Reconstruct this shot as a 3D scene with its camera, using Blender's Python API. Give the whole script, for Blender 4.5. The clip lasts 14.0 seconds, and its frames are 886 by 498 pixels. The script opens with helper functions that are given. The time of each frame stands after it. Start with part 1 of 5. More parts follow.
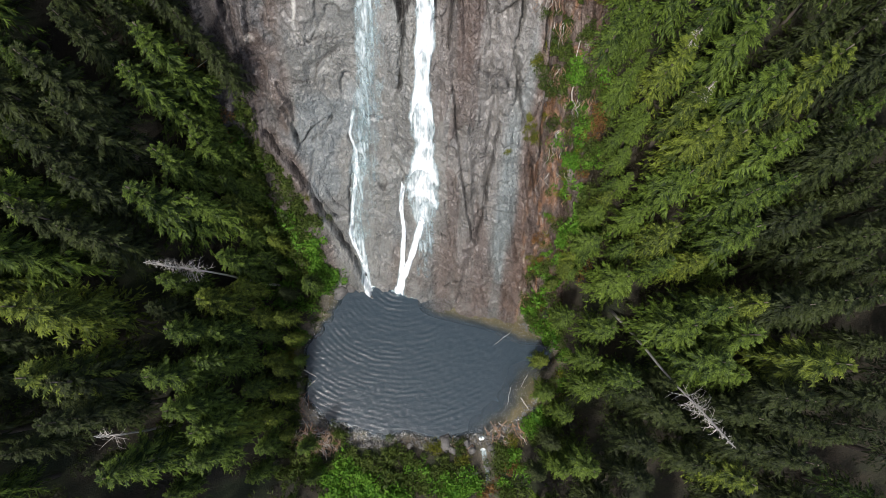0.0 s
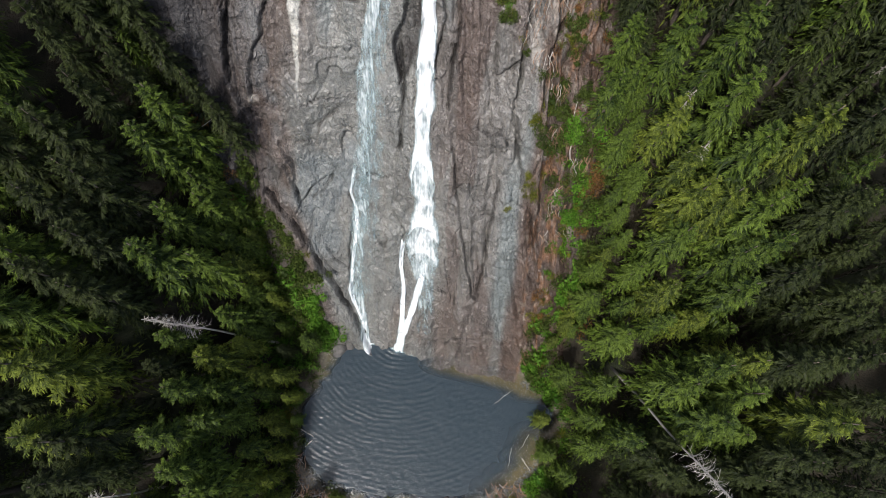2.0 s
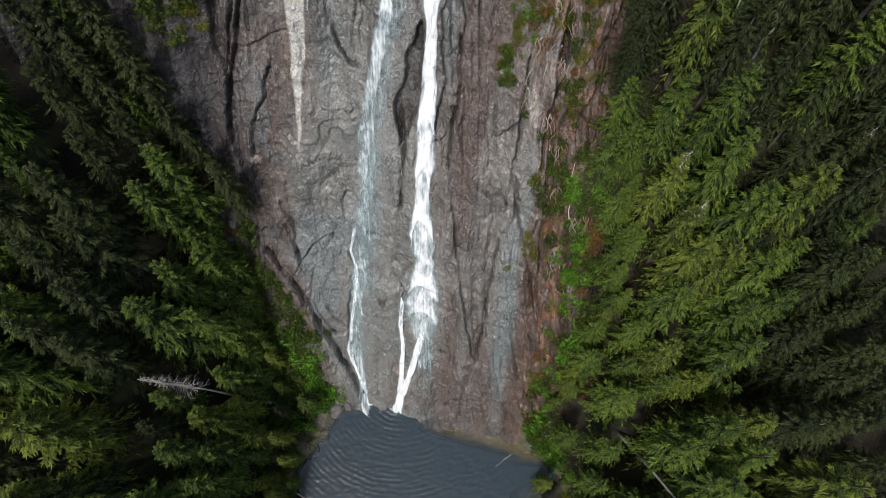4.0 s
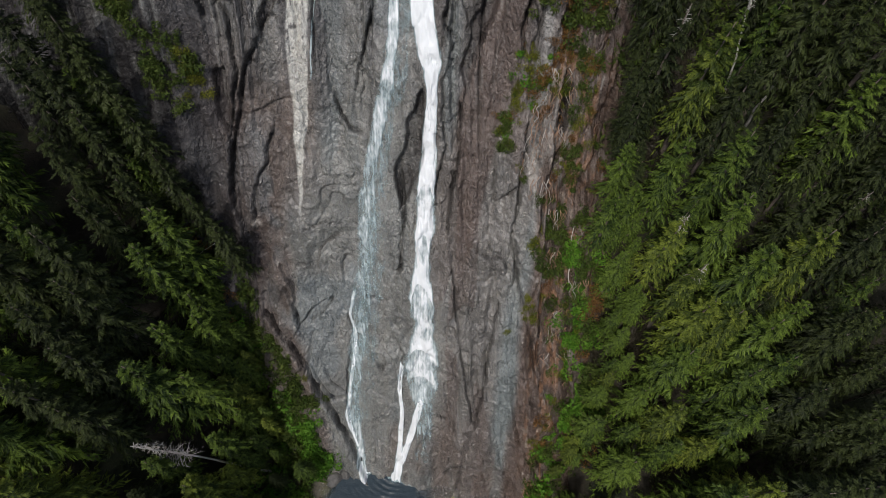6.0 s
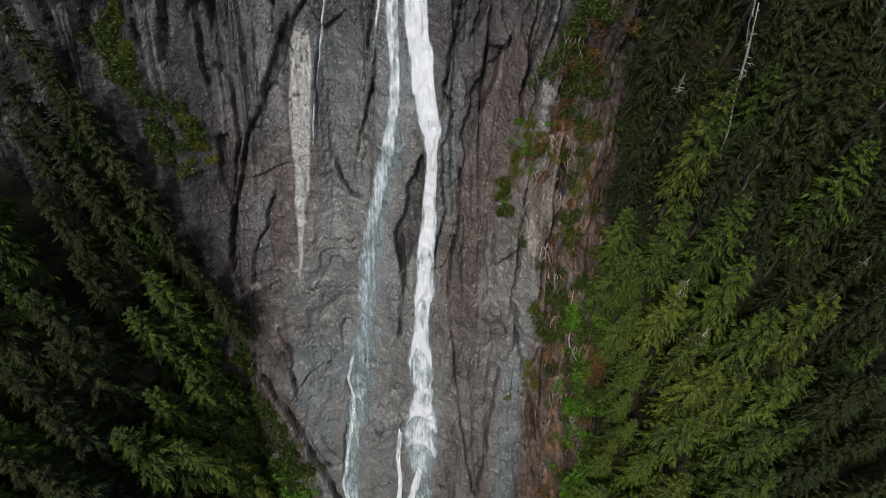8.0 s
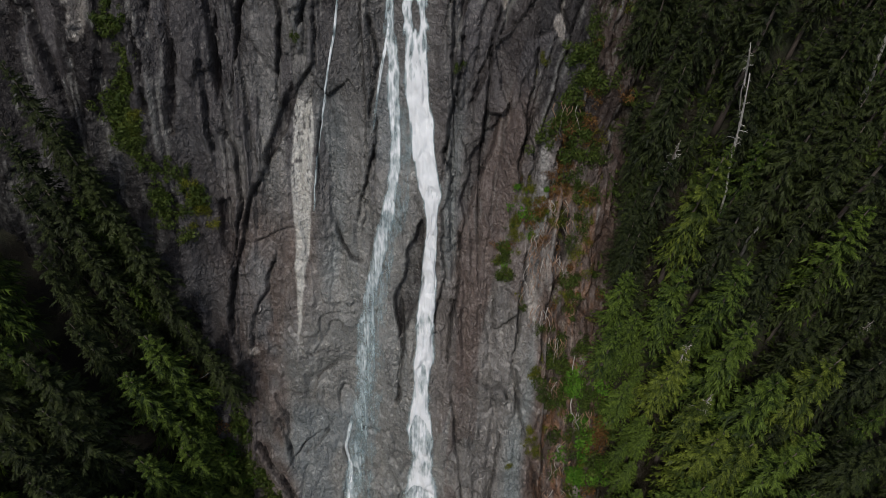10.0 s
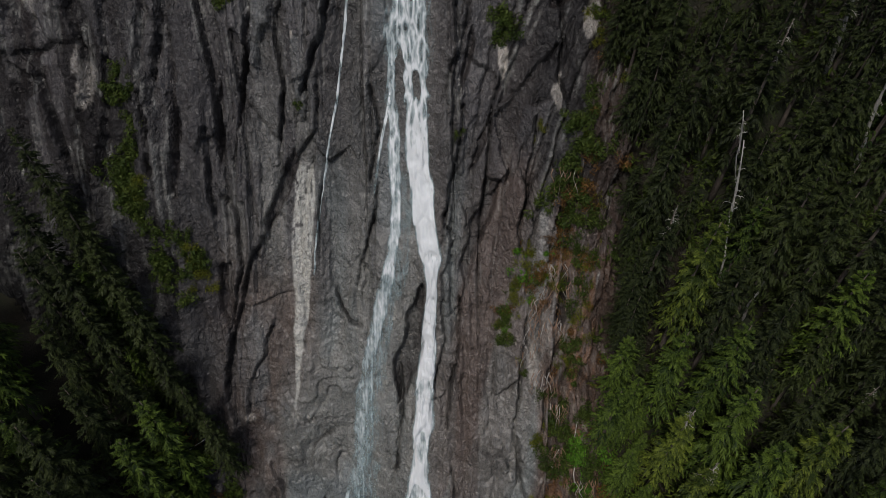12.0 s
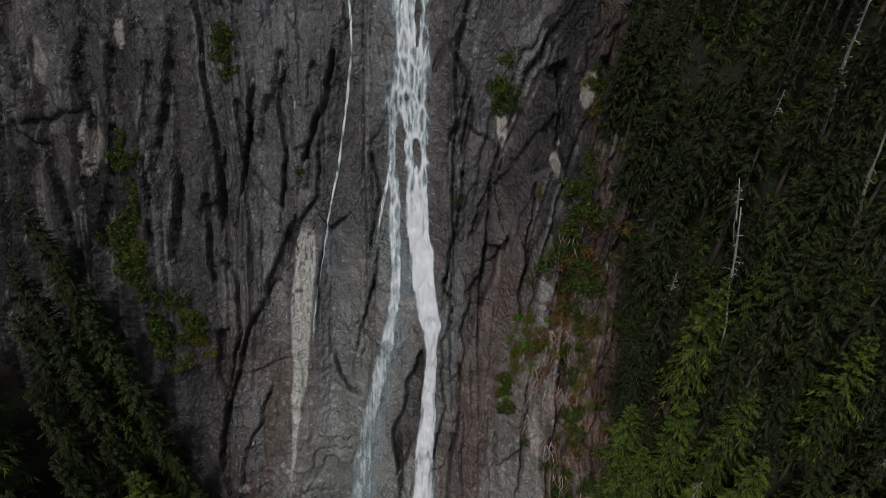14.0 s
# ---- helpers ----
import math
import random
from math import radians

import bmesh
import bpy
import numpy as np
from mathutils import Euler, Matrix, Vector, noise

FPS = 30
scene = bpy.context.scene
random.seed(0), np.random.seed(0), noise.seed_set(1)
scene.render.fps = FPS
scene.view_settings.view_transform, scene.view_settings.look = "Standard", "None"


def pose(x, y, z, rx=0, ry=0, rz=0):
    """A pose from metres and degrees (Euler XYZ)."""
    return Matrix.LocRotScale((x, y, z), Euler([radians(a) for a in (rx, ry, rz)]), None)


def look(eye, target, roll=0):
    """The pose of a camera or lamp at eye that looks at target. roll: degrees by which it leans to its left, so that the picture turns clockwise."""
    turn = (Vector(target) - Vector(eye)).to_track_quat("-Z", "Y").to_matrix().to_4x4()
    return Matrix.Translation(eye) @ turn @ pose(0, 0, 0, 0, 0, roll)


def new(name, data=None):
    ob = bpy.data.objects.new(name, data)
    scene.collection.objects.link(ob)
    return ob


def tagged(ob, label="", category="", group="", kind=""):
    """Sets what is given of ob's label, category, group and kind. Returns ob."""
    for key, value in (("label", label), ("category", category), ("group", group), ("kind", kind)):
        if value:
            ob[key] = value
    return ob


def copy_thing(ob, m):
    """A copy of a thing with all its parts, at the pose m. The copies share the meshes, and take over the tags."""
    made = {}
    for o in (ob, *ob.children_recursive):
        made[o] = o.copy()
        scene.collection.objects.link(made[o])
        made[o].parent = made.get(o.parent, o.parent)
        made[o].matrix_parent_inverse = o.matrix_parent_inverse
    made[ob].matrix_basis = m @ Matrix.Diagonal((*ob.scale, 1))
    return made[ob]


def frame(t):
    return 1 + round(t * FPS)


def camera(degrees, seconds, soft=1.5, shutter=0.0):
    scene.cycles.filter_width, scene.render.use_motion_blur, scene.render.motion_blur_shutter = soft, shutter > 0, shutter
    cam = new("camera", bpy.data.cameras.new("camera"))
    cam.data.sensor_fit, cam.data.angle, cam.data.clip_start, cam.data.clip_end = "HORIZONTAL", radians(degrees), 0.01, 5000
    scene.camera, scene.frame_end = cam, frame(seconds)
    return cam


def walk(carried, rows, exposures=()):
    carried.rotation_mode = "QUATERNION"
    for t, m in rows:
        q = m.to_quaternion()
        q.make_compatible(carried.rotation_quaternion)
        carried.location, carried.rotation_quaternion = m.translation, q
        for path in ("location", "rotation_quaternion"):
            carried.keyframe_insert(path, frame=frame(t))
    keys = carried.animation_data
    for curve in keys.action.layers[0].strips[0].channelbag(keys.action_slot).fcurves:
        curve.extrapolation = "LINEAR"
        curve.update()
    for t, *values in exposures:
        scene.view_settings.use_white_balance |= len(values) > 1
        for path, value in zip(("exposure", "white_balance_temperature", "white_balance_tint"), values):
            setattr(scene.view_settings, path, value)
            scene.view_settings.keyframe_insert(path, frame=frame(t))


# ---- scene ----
cam = camera(65.24, 14.0, soft=0.5)
# seconds, pitch, roll, yaw of a hovering drone that tilts up in one place
EYE = (0.0, 0.0, 90.0)
TILT = [
    (0.0, -82.00, -0.00, 0.00),
    (1.0, -79.64, -0.01, 0.01),
    (2.0, -77.29, -0.03, 0.06),
    (3.0, -74.92, -0.05, 0.06),
    (5.5, -68.50, -0.07, 0.08),
    (6.5, -65.86, -0.10, 0.10),
    (7.5, -63.23, -0.13, 0.12),
    (8.0, -61.90, -0.13, 0.13),
    (10.5, -55.27, -0.19, 0.19),
    (11.5, -52.63, -0.20, 0.20),
    (12.5, -49.95, -0.22, 0.20),
    (13.5, -47.22, -0.25, 0.22),
    (14.0, -45.85, -0.25, 0.24),
]
EXPOSURE = [(0.0, 0.44), (3.0, 0.18), (5.5, -0.23), (8.0, -0.53), (10.5, -0.8), (12.5, -1.02), (14.0, -1.15)]
walk(cam, [(t, pose(*EYE, 90 + p, r, w)) for t, p, r, w in TILT], EXPOSURE)

# ---- light: thin bright cloud, a soft high sun from behind and to the left ----
SUN_ELEVATION, SUN_FROM = radians(64), radians(212)  # compass bearing, from +y clockwise
world = bpy.data.worlds.new("overcast_sky")
scene.world = world
world.use_nodes = True
wn, wl = world.node_tree.nodes, world.node_tree.links
sky = wn.new("ShaderNodeTexSky")
sky.sky_type, sky.sun_disc = "NISHITA", False
sky.sun_elevation, sky.sun_rotation = SUN_ELEVATION, SUN_FROM
sky.air_density, sky.dust_density, sky.ozone_density = 1.0, 4.0, 1.0
wl.new(sky.outputs[0], wn["Background"].inputs[0])
wn["Background"].inputs[1].default_value = 0.135
sun_data = bpy.data.lights.new("sun", "SUN")
sun_data.energy, sun_data.angle, sun_data.color = 2.5, radians(5), (1.0, 0.97, 0.92)
sun = new("sun", sun_data)
way = Vector((math.sin(SUN_FROM) * math.cos(SUN_ELEVATION), math.cos(SUN_FROM) * math.cos(SUN_ELEVATION), math.sin(SUN_ELEVATION)))
sun.matrix_world = look(way * 300, (0, 0, 0))


# ---- numbers: smooth noise, steps and blends ----
def lattice(ix, iy, seed):
    h = (ix.astype(np.int64) * 374761393 + iy.astype(np.int64) * 668265263 + seed * 974711) & 0x7FFFFFFF
    h = ((h ^ (h >> 13)) * 1274126177) & 0x7FFFFFFF
    h = h ^ (h >> 16)
    return (h & 0xFFFFF) / float(0xFFFFF)


def smooth_noise(x, y, seed=0):
    """Value noise, -1 to 1."""
    x, y = np.broadcast_arrays(np.asarray(x, float), np.asarray(y, float))
    ix, iy = np.floor(x), np.floor(y)
    fx, fy = x - ix, y - iy
    fx, fy = fx * fx * fx * (fx * (fx * 6 - 15) + 10), fy * fy * fy * (fy * (fy * 6 - 15) + 10)
    a, b = lattice(ix, iy, seed), lattice(ix + 1, iy, seed)
    c, d = lattice(ix, iy + 1, seed), lattice(ix + 1, iy + 1, seed)
    return (a + (b - a) * fx + (c - a) * fy + (a - b - c + d) * fx * fy) * 2 - 1


def fractal(x, y, seed=0, octaves=4, gain=0.5):
    total, amp, top = 0, 1.0, 0
    for k in range(octaves):
        total = total + amp * smooth_noise(np.asarray(x) * 2.03 ** k + 17.3 * k, np.asarray(y) * 2.03 ** k - 9.1 * k, seed + k)
        top, amp = top + amp, amp * gain
    return total / top * 1.4


def ramp(v, a, b):
    s = np.clip((np.asarray(v, float) - a) / (b - a), 0, 1)
    return s * s * (3 - 2 * s)


def soft_max(a, b, k):
    h = np.clip(0.5 + 0.5 * (a - b) / k, 0, 1)
    return b + (a - b) * h + k * h * (1 - h)


# ---- the lie of the land ----
LEAN = 0.8  # the slab goes back this far for each metre up


def foot(x):
    return 6.6 - 0.235 * np.clip(x, -10, 10)


def pool_edge(x, y):
    """Below 0 inside the pool, metres outside it, roughly."""
    dx, dy = np.abs(x + 2.4) / (16.2 - 2.2 * ramp(y, -2, 5)), np.where(y > -2.2, y + 2.2, (-2.2 - y) * 1.3) / 12.6
    r = (dx ** 2.7 + dy ** 2.7) ** (1 / 2.7)
    wob = 0.6 * fractal(x * 0.25, y * 0.25, 71, 3) + 0.25 * fractal(x * 1.1, y * 1.1, 72, 2)
    return (r - 1) * 9.5 + wob


def land(x, y):
    x, y = np.asarray(x, float), np.asarray(y, float)
    shore = pool_edge(x, y)
    flat = np.clip(np.where(shore < 0, 1.3 - 0.9 * ramp(x, 3, 9) * ramp(y, -1, -6), 0.55) * shore, -1.6, 0.5) + 0.25 * ramp(shore, 0, 4)
    valley = -0.06 * np.clip(-12 - y, 0, 60)
    brook = np.exp(-((x - 4.9 - 0.18 * (-12 - y)) / 1.1) ** 2) * ramp(-y, 11, 14)
    left = 0.42 * np.clip(y - 8, 0, 60) * ramp(-x, 15, 28) + 1.12 * np.clip(-18.2 - x, 0, None) * ramp(-x, 17.8, 24)
    left = 95 * (1 - np.exp(-left / 95))
    right = 0.45 * np.clip(x - 14, 0, None) * ramp(x, 13.6, 21)
    right = 60 * (1 - np.exp(-right / 60))
    low = flat + valley - 0.8 * brook + left + right + 0.5 * fractal(x * 0.12, y * 0.12, 5, 3) * ramp(shore, 1, 6)
    behind = 4.5 - 5.2 * ramp(x, 12.5, 17)
    hill = (y - foot(x) - behind) / LEAN
    hill = hill + 1.2 * fractal(x * 0.08, y * 0.08, 9, 3) * ramp(hill, 1, 8)
    hill = np.where(hill > 88, 88 + (hill - 88) * 0.12, hill)
    hill = np.where(hill > 120, 120 + (hill - 120) * 0.05, hill)
    return soft_max(low, np.maximum(hill, -6), 2.0)


def strand(z, rows, column):
    """A value between the rows (height, ...) of a line that runs down the slab."""
    rows = sorted(rows)
    return np.interp(z, [r[0] for r in rows], [r[column] for r in rows])


def columns(q, z, mean, seed):
    """Upright blocks side by side: each one's own number, and how near its joint is (metres)."""
    rng = np.random.default_rng(seed)
    edges = np.cumsum(rng.gamma(1.7, mean / 1.7, int(260 / mean)) + 0.15) - 130
    i = np.searchsorted(edges, q).clip(1, len(edges) - 1)
    near = np.minimum(q - edges[i - 1], edges[i] - q)
    mid = (q - edges[i - 1]) / np.maximum(edges[i] - edges[i - 1], 0.01)
    block = np.floor(z / (mean * 8.0) + lattice(i * 1.0, i * 0.0, seed) * 7 + 0.35 * smooth_noise(q * 0.8, z * 0.1, seed + 3))
    return lattice(i * 1.0, block, seed + 1), near, mid


def facets(x, z, wide, high, seed):
    """Flat chipped faces, each with its own tilt: height -1 to 1, and how near the next face is."""
    u, v = np.asarray(x, float) / wide, np.asarray(z, float) / high
    iu, iv = np.floor(u), np.floor(v)
    best = np.full(u.shape, 9.0)
    second = np.full(u.shape, 9.0)
    face = np.zeros(u.shape)
    for a in (-1, 0, 1):
        for b in (-1, 0, 1):
            cu, cv = iu + a, iv + b
            pu, pv = u - cu - lattice(cu, cv, seed), v - cv - lattice(cu, cv, seed + 1)
            r = pu * pu + pv * pv
            tilt = (lattice(cu, cv, seed + 2) - 0.5) * 2.6 * pu + (lattice(cu, cv, seed + 3) - 0.5) * 2.0 * pv + (lattice(cu, cv, seed + 4) - 0.5) * 1.2
            nearer = r < best
            second = np.where(nearer, best, np.minimum(second, r))
            face = np.where(nearer, tilt, face)
            best = np.where(nearer, r, best)
    return face, np.sqrt(second) - np.sqrt(best)


# cracks: corners (x, height), half width, depth, step of the rock on its right-hand side going down
CRACKS_PLATES = [
    ([(-16.2, 24.8), (-14.9, 25.3), (-12.0, 26.0), (-10.3, 25.9)], 0.09, 0.2, 0.22),
    ([(-9.4, 25.0), (-10.4, 25.0), (-12.0, 24.3), (-12.8, 23.3), (-13.2, 21.7), (-12.5, 20.7), (-11.7, 19.6)], 0.1, 0.3, -0.3),
    ([(-10.6, 21.2), (-10.7, 22.2), (-10.1, 22.9), (-9.4, 22.9), (-8.7, 22.0)], 0.1, 0.3, -0.25),
    ([(-15.5, 21.9), (-14.0, 22.1), (-13.2, 21.9)], 0.08, 0.25, 0.2),
    ([(-12.0, 18.7), (-13.2, 17.3), (-14.5, 16.4)], 0.1, 0.35, -0.25),
    ([(-12.7, 18.6), (-14.4, 17.6), (-16.0, 15.8)], 0.1, 0.3, 0.25),
    ([(-10.3, 17.0), (-10.0, 16.1), (-9.6, 15.3)], 0.09, 0.35, 0.0),
    ([(-16.8, 19.6), (-16.2, 18.2), (-15.9, 16.4)], 0.16, 0.5, 0.3),
]
CRACKS_FOOT = [
    ([(-11.1, 5.6), (-11.0, 8.4), (-11.0, 10.8), (-10.2, 14.0)], 0.1, 0.4, -0.25),
    ([(-19.5, 17.0), (-17.0, 14.4), (-15.3, 12.1), (-14.6, 10.1), (-13.2, 7.7), (-12.2, 5.2), (-10.4, 1.3), (-9.3, -1.0)], 0.2, 1.0, 0.55),
    ([(-14.8, 12.1), (-13.9, 10.1), (-12.5, 8.4), (-11.5, 8.4)], 0.1, 0.3, 0.2),
    ([(-13.4, 11.8), (-12.6, 10.1), (-11.4, 9.1)], 0.08, 0.3, 0.15),
    ([(-1.3, 8.6), (0.4, 8.3)], 0.1, 0.35, 0.0),
    ([(1.0, 24.4), (1.8, 17.6), (2.7, 12.8), (3.4, 8.9), (4.0, 8.6)], 0.12, 0.4, 0.2),
    ([(5.8, 21.6), (4.9, 16.8), (4.5, 12.0), (4.0, 9.0)], 0.12, 0.4, -0.25),
    ([(0.3, 1.6), (2.1, 3.4), (5.2, 3.8), (7.3, 3.0)], 0.08, 0.2, 0.15),
]
CRACKS_FALLS = [
    ([(-8.1, 19.4), (-5.6, 20.0), (-5.0, 19.8), (-4.8, 19.0)], 0.1, 0.35, 0.2),
    ([(-5.0, 17.8), (-4.5, 18.3), (-3.8, 17.9)], 0.1, 0.4, 0.0),
    ([(-5.1, 16.0), (-4.7, 15.2), (-4.2, 14.4), (-4.4, 13.4), (-4.9, 9.6)], 0.13, 0.5, -0.2),
    ([(-3.9, 31.0), (-3.8, 27.1), (-4.1, 24.7), (-4.6, 22.8)], 0.16, 0.6, -0.25),
    ([(0.1, 43.0), (1.1, 41.8), (-0.1, 39.0), (0.2, 34.1), (-0.6, 30.7)], 0.13, 0.4, 0.25),
    ([(1.7, 37.6), (1.6, 35.7), (1.4, 32.5), (0.8, 30.5), (0.5, 27.3)], 0.14, 0.45, -0.35),
    ([(-6.0, 44.6), (-6.3, 42.5), (-7.4, 39.0), (-7.9, 37.4)], 0.16, 0.5, 0.3),
    ([(-10.3, 36.7), (-9.6, 34.8), (-8.8, 34.1), (-7.6, 33.8)], 0.16, 0.5, 0.3),
    ([(-11.1, 44.1), (-11.6, 41.8), (-11.6, 39.0)], 0.1, 0.4, 0.2),
]
CRACKS_LEFT = [
    ([(-20.0, 43.2), (-18.9, 42.0), (-19.0, 40.2), (-18.6, 38.2), (-20.0, 34.3)], 0.16, 0.6, 0.4),
    ([(-16.7, 40.4), (-18.1, 38.0), (-19.3, 34.7), (-20.5, 31.5), (-20.9, 27.6), (-20.3, 25.3)], 0.18, 0.6, 0.45),
    ([(-18.1, 35.2), (-16.7, 35.4), (-14.7, 36.1)], 0.08, 0.2, -0.2),
    ([(-16.3, 33.4), (-17.3, 31.0), (-18.4, 29.3), (-19.5, 25.3)], 0.15, 0.5, 0.3),
    ([(-17.2, 21.9), (-16.1, 20.1), (-16.1, 18.3)], 0.14, 0.5, 0.3),
    ([(-21.4, 48.1), (-21.3, 45.2), (-20.9, 42.0)], 0.14, 0.6, 0.5),
    ([(-14.3, 56.6), (-14.7, 54.1), (-14.2, 50.7), (-14.7, 47.2)], 0.16, 0.6, 0.5),
    ([(-9.7, 58.0), (-10.3, 55.3), (-11.4, 52.7), (-12.5, 50.7)], 0.2, 0.7, 0.5),
    ([(-11.0, 50.9), (-11.3, 48.1), (-13.0, 46.4)], 0.15, 0.5, 0.4),
    ([(-6.4, 51.3), (-5.7, 48.6), (-6.6, 44.8)], 0.16, 0.6, 0.3),
]
CRACKS_RIGHT = [
    ([(7.6, 46.4), (6.8, 44.3), (6.7, 42.1)], 0.16, 0.5, 0.3),
    ([(4.9, 32.9), (4.8, 30.6), (6.5, 31.8), (7.3, 32.6)], 0.13, 0.45, -0.3),
    ([(7.5, 37.1), (7.5, 34.0), (7.3, 32.2), (6.7, 28.4)], 0.16, 0.6, 0.4),
    ([(10.5, 35.8), (9.6, 33.7), (9.4, 31.6), (9.5, 29.0)], 0.16, 0.6, 0.4),
    ([(7.0, 27.8), (7.7, 23.7), (9.4, 18.9), (10.0, 15.3)], 0.18, 0.6, -0.4),
    ([(1.7, 51.1), (1.3, 48.7), (0.2, 43.4)], 0.2, 0.7, 0.5),
    ([(7.9, 51.0), (7.7, 48.7), (7.1, 46.2), (6.9, 44.3)], 0.16, 0.6, 0.4),
    ([(-0.8, 57.7), (0.2, 59.3), (1.9, 57.8), (1.6, 55.3), (0.7, 53.3)], 0.25, 0.8, 0.4),
    ([(9.8, 58.7), (10.0, 56.2), (9.6, 53.9), (10.6, 52.0)], 0.16, 0.6, 0.4),
    ([(5.9, 54.6), (4.7, 51.4), (5.9, 52.5)], 0.14, 0.4, 0.3),
]
CRACKS_FAR_LEFT = [
    ([(-24.3, 59.2), (-24.5, 55.7), (-25.5, 51.4)], 0.25, 0.8, 0.5),
    ([(-31.8, 59.1), (-32.6, 56.1), (-31.5, 53.0), (-32.0, 49.8)], 0.25, 0.7, 0.5),
    ([(-37.9, 53.1), (-34.3, 53.8), (-31.2, 53.6)], 0.2, 0.4, -0.25),
    ([(-36.0, 51.5), (-34.6, 48.0), (-33.4, 43.5)], 0.25, 0.8, 0.6),
    ([(-29.3, 58.0), (-29.6, 52.0), (-30.6, 46.0)], 0.25, 0.8, 0.6),
    ([(-26.2, 57.0), (-26.7, 50.0), (-26.2, 45.0)], 0.2, 0.7, 0.5),
]
# hollows with steep sides: outline (x, height), depth
HOLLOWS_LOW = [
    ([(-13.4, 47.2), (-13.0, 46.0), (-14.1, 43.3), (-15.1, 42.0), (-16.4, 40.2), (-16.7, 41.6), (-15.4, 44.0)], 0.8),
    ([(-21.3, 38.4), (-19.5, 38.8), (-19.6, 36.0), (-20.3, 32.9), (-20.8, 33.6), (-21.3, 34.7)], 0.9),
    ([(-3.4, 35.6), (-1.9, 38.6), (-1.5, 38.0), (-1.7, 32.9), (-3.1, 29.3), (-4.3, 27.6), (-4.9, 31.4), (-3.8, 33.5)], 1.1),
    ([(5.5, 46.8), (5.0, 45.0), (3.5, 41.7), (2.0, 37.4), (1.4, 39.9), (2.2, 42.8), (3.2, 44.8), (3.6, 46.6)], 0.9),
    ([(10.5, 39.8), (11.3, 40.6), (11.4, 38.1), (10.8, 35.8), (10.1, 37.5)], 1.4),
    ([(2.3, 7.9), (4.0, 8.6), (2.9, 5.0), (2.0, -1.0), (1.4, -1.0), (2.2, 4.5)], 0.35),
]
HOLLOWS_HIGH = [
    ([(-20.7, 49.7), (-19.8, 52.9), (-19.7, 47.2), (-20.3, 44.3), (-20.7, 46.2)], 1.0),
    ([(-16.3, 60.5), (-16.9, 52.7), (-18.2, 48.1), (-19.1, 44.3), (-19.4, 45.4), (-18.4, 49.7), (-17.5, 54.3)], 1.2),
    ([(-24.1, 60.0), (-23.8, 54.3), (-23.6, 49.7), (-23.2, 48.1), (-24.0, 42.6), (-24.7, 43.1), (-24.3, 49.3), (-24.4, 53.3)], 1.3),
    ([(13.1, 59.8), (14.5, 60.1), (14.4, 57.3), (14.1, 56.4), (13.1, 58.0)], 1.5),
    ([(2.3, 57.2), (2.8, 54.9), (1.9, 52.3), (0.9, 50.2), (1.3, 52.6), (1.7, 54.9)], 1.0),
    ([(4.2, 51.2), (4.6, 49.8), (3.3, 47.7), (2.0, 44.9), (2.5, 47.8), (3.2, 49.7)], 1.0),
    ([(8.6, 59.0), (10.7, 59.8), (11.0, 58.7), (9.6, 58.0), (8.6, 58.1)], 1.2),
]
CRACKS = CRACKS_PLATES + CRACKS_FOOT + CRACKS_FALLS + CRACKS_LEFT + CRACKS_RIGHT + CRACKS_FAR_LEFT


def beside_line(x, z, rows):
    """Metres to a line of (x, z) corners, and which side of it: 1 to the right of its way, -1 to the left."""
    best = np.full(np.broadcast(x, z).shape, 1e9)
    side = np.zeros(best.shape)
    for (ax, az), (bx, bz) in zip(rows, rows[1:]):
        dx, dz = bx - ax, bz - az
        t = np.clip(((x - ax) * dx + (z - az) * dz) / (dx * dx + dz * dz), 0, 1)
        r = np.hypot(x - ax - t * dx, z - az - t * dz)
        near = r < best
        side = np.where(near, np.sign((x - ax) * dz - (z - az) * dx), side)
        best = np.where(near, r, best)
    return best, side


def within(x, z, corners):
    """Metres inside an outline, below 0 outside it."""
    best, odd = np.full(x.shape, 1e9), np.zeros(x.shape, bool)
    for (ax, az), (bx, bz) in zip(corners, corners[1:] + corners[:1]):
        dx, dz = bx - ax, bz - az
        t = np.clip(((x - ax) * dx + (z - az) * dz) / (dx * dx + dz * dz), 0, 1)
        best = np.minimum(best, np.hypot(x - ax - t * dx, z - az - t * dz))
        if az != bz:
            odd ^= ((az > z) != (bz > z)) & (x < ax + dx * (z - az) / dz)
    return np.where(odd, best, -best)


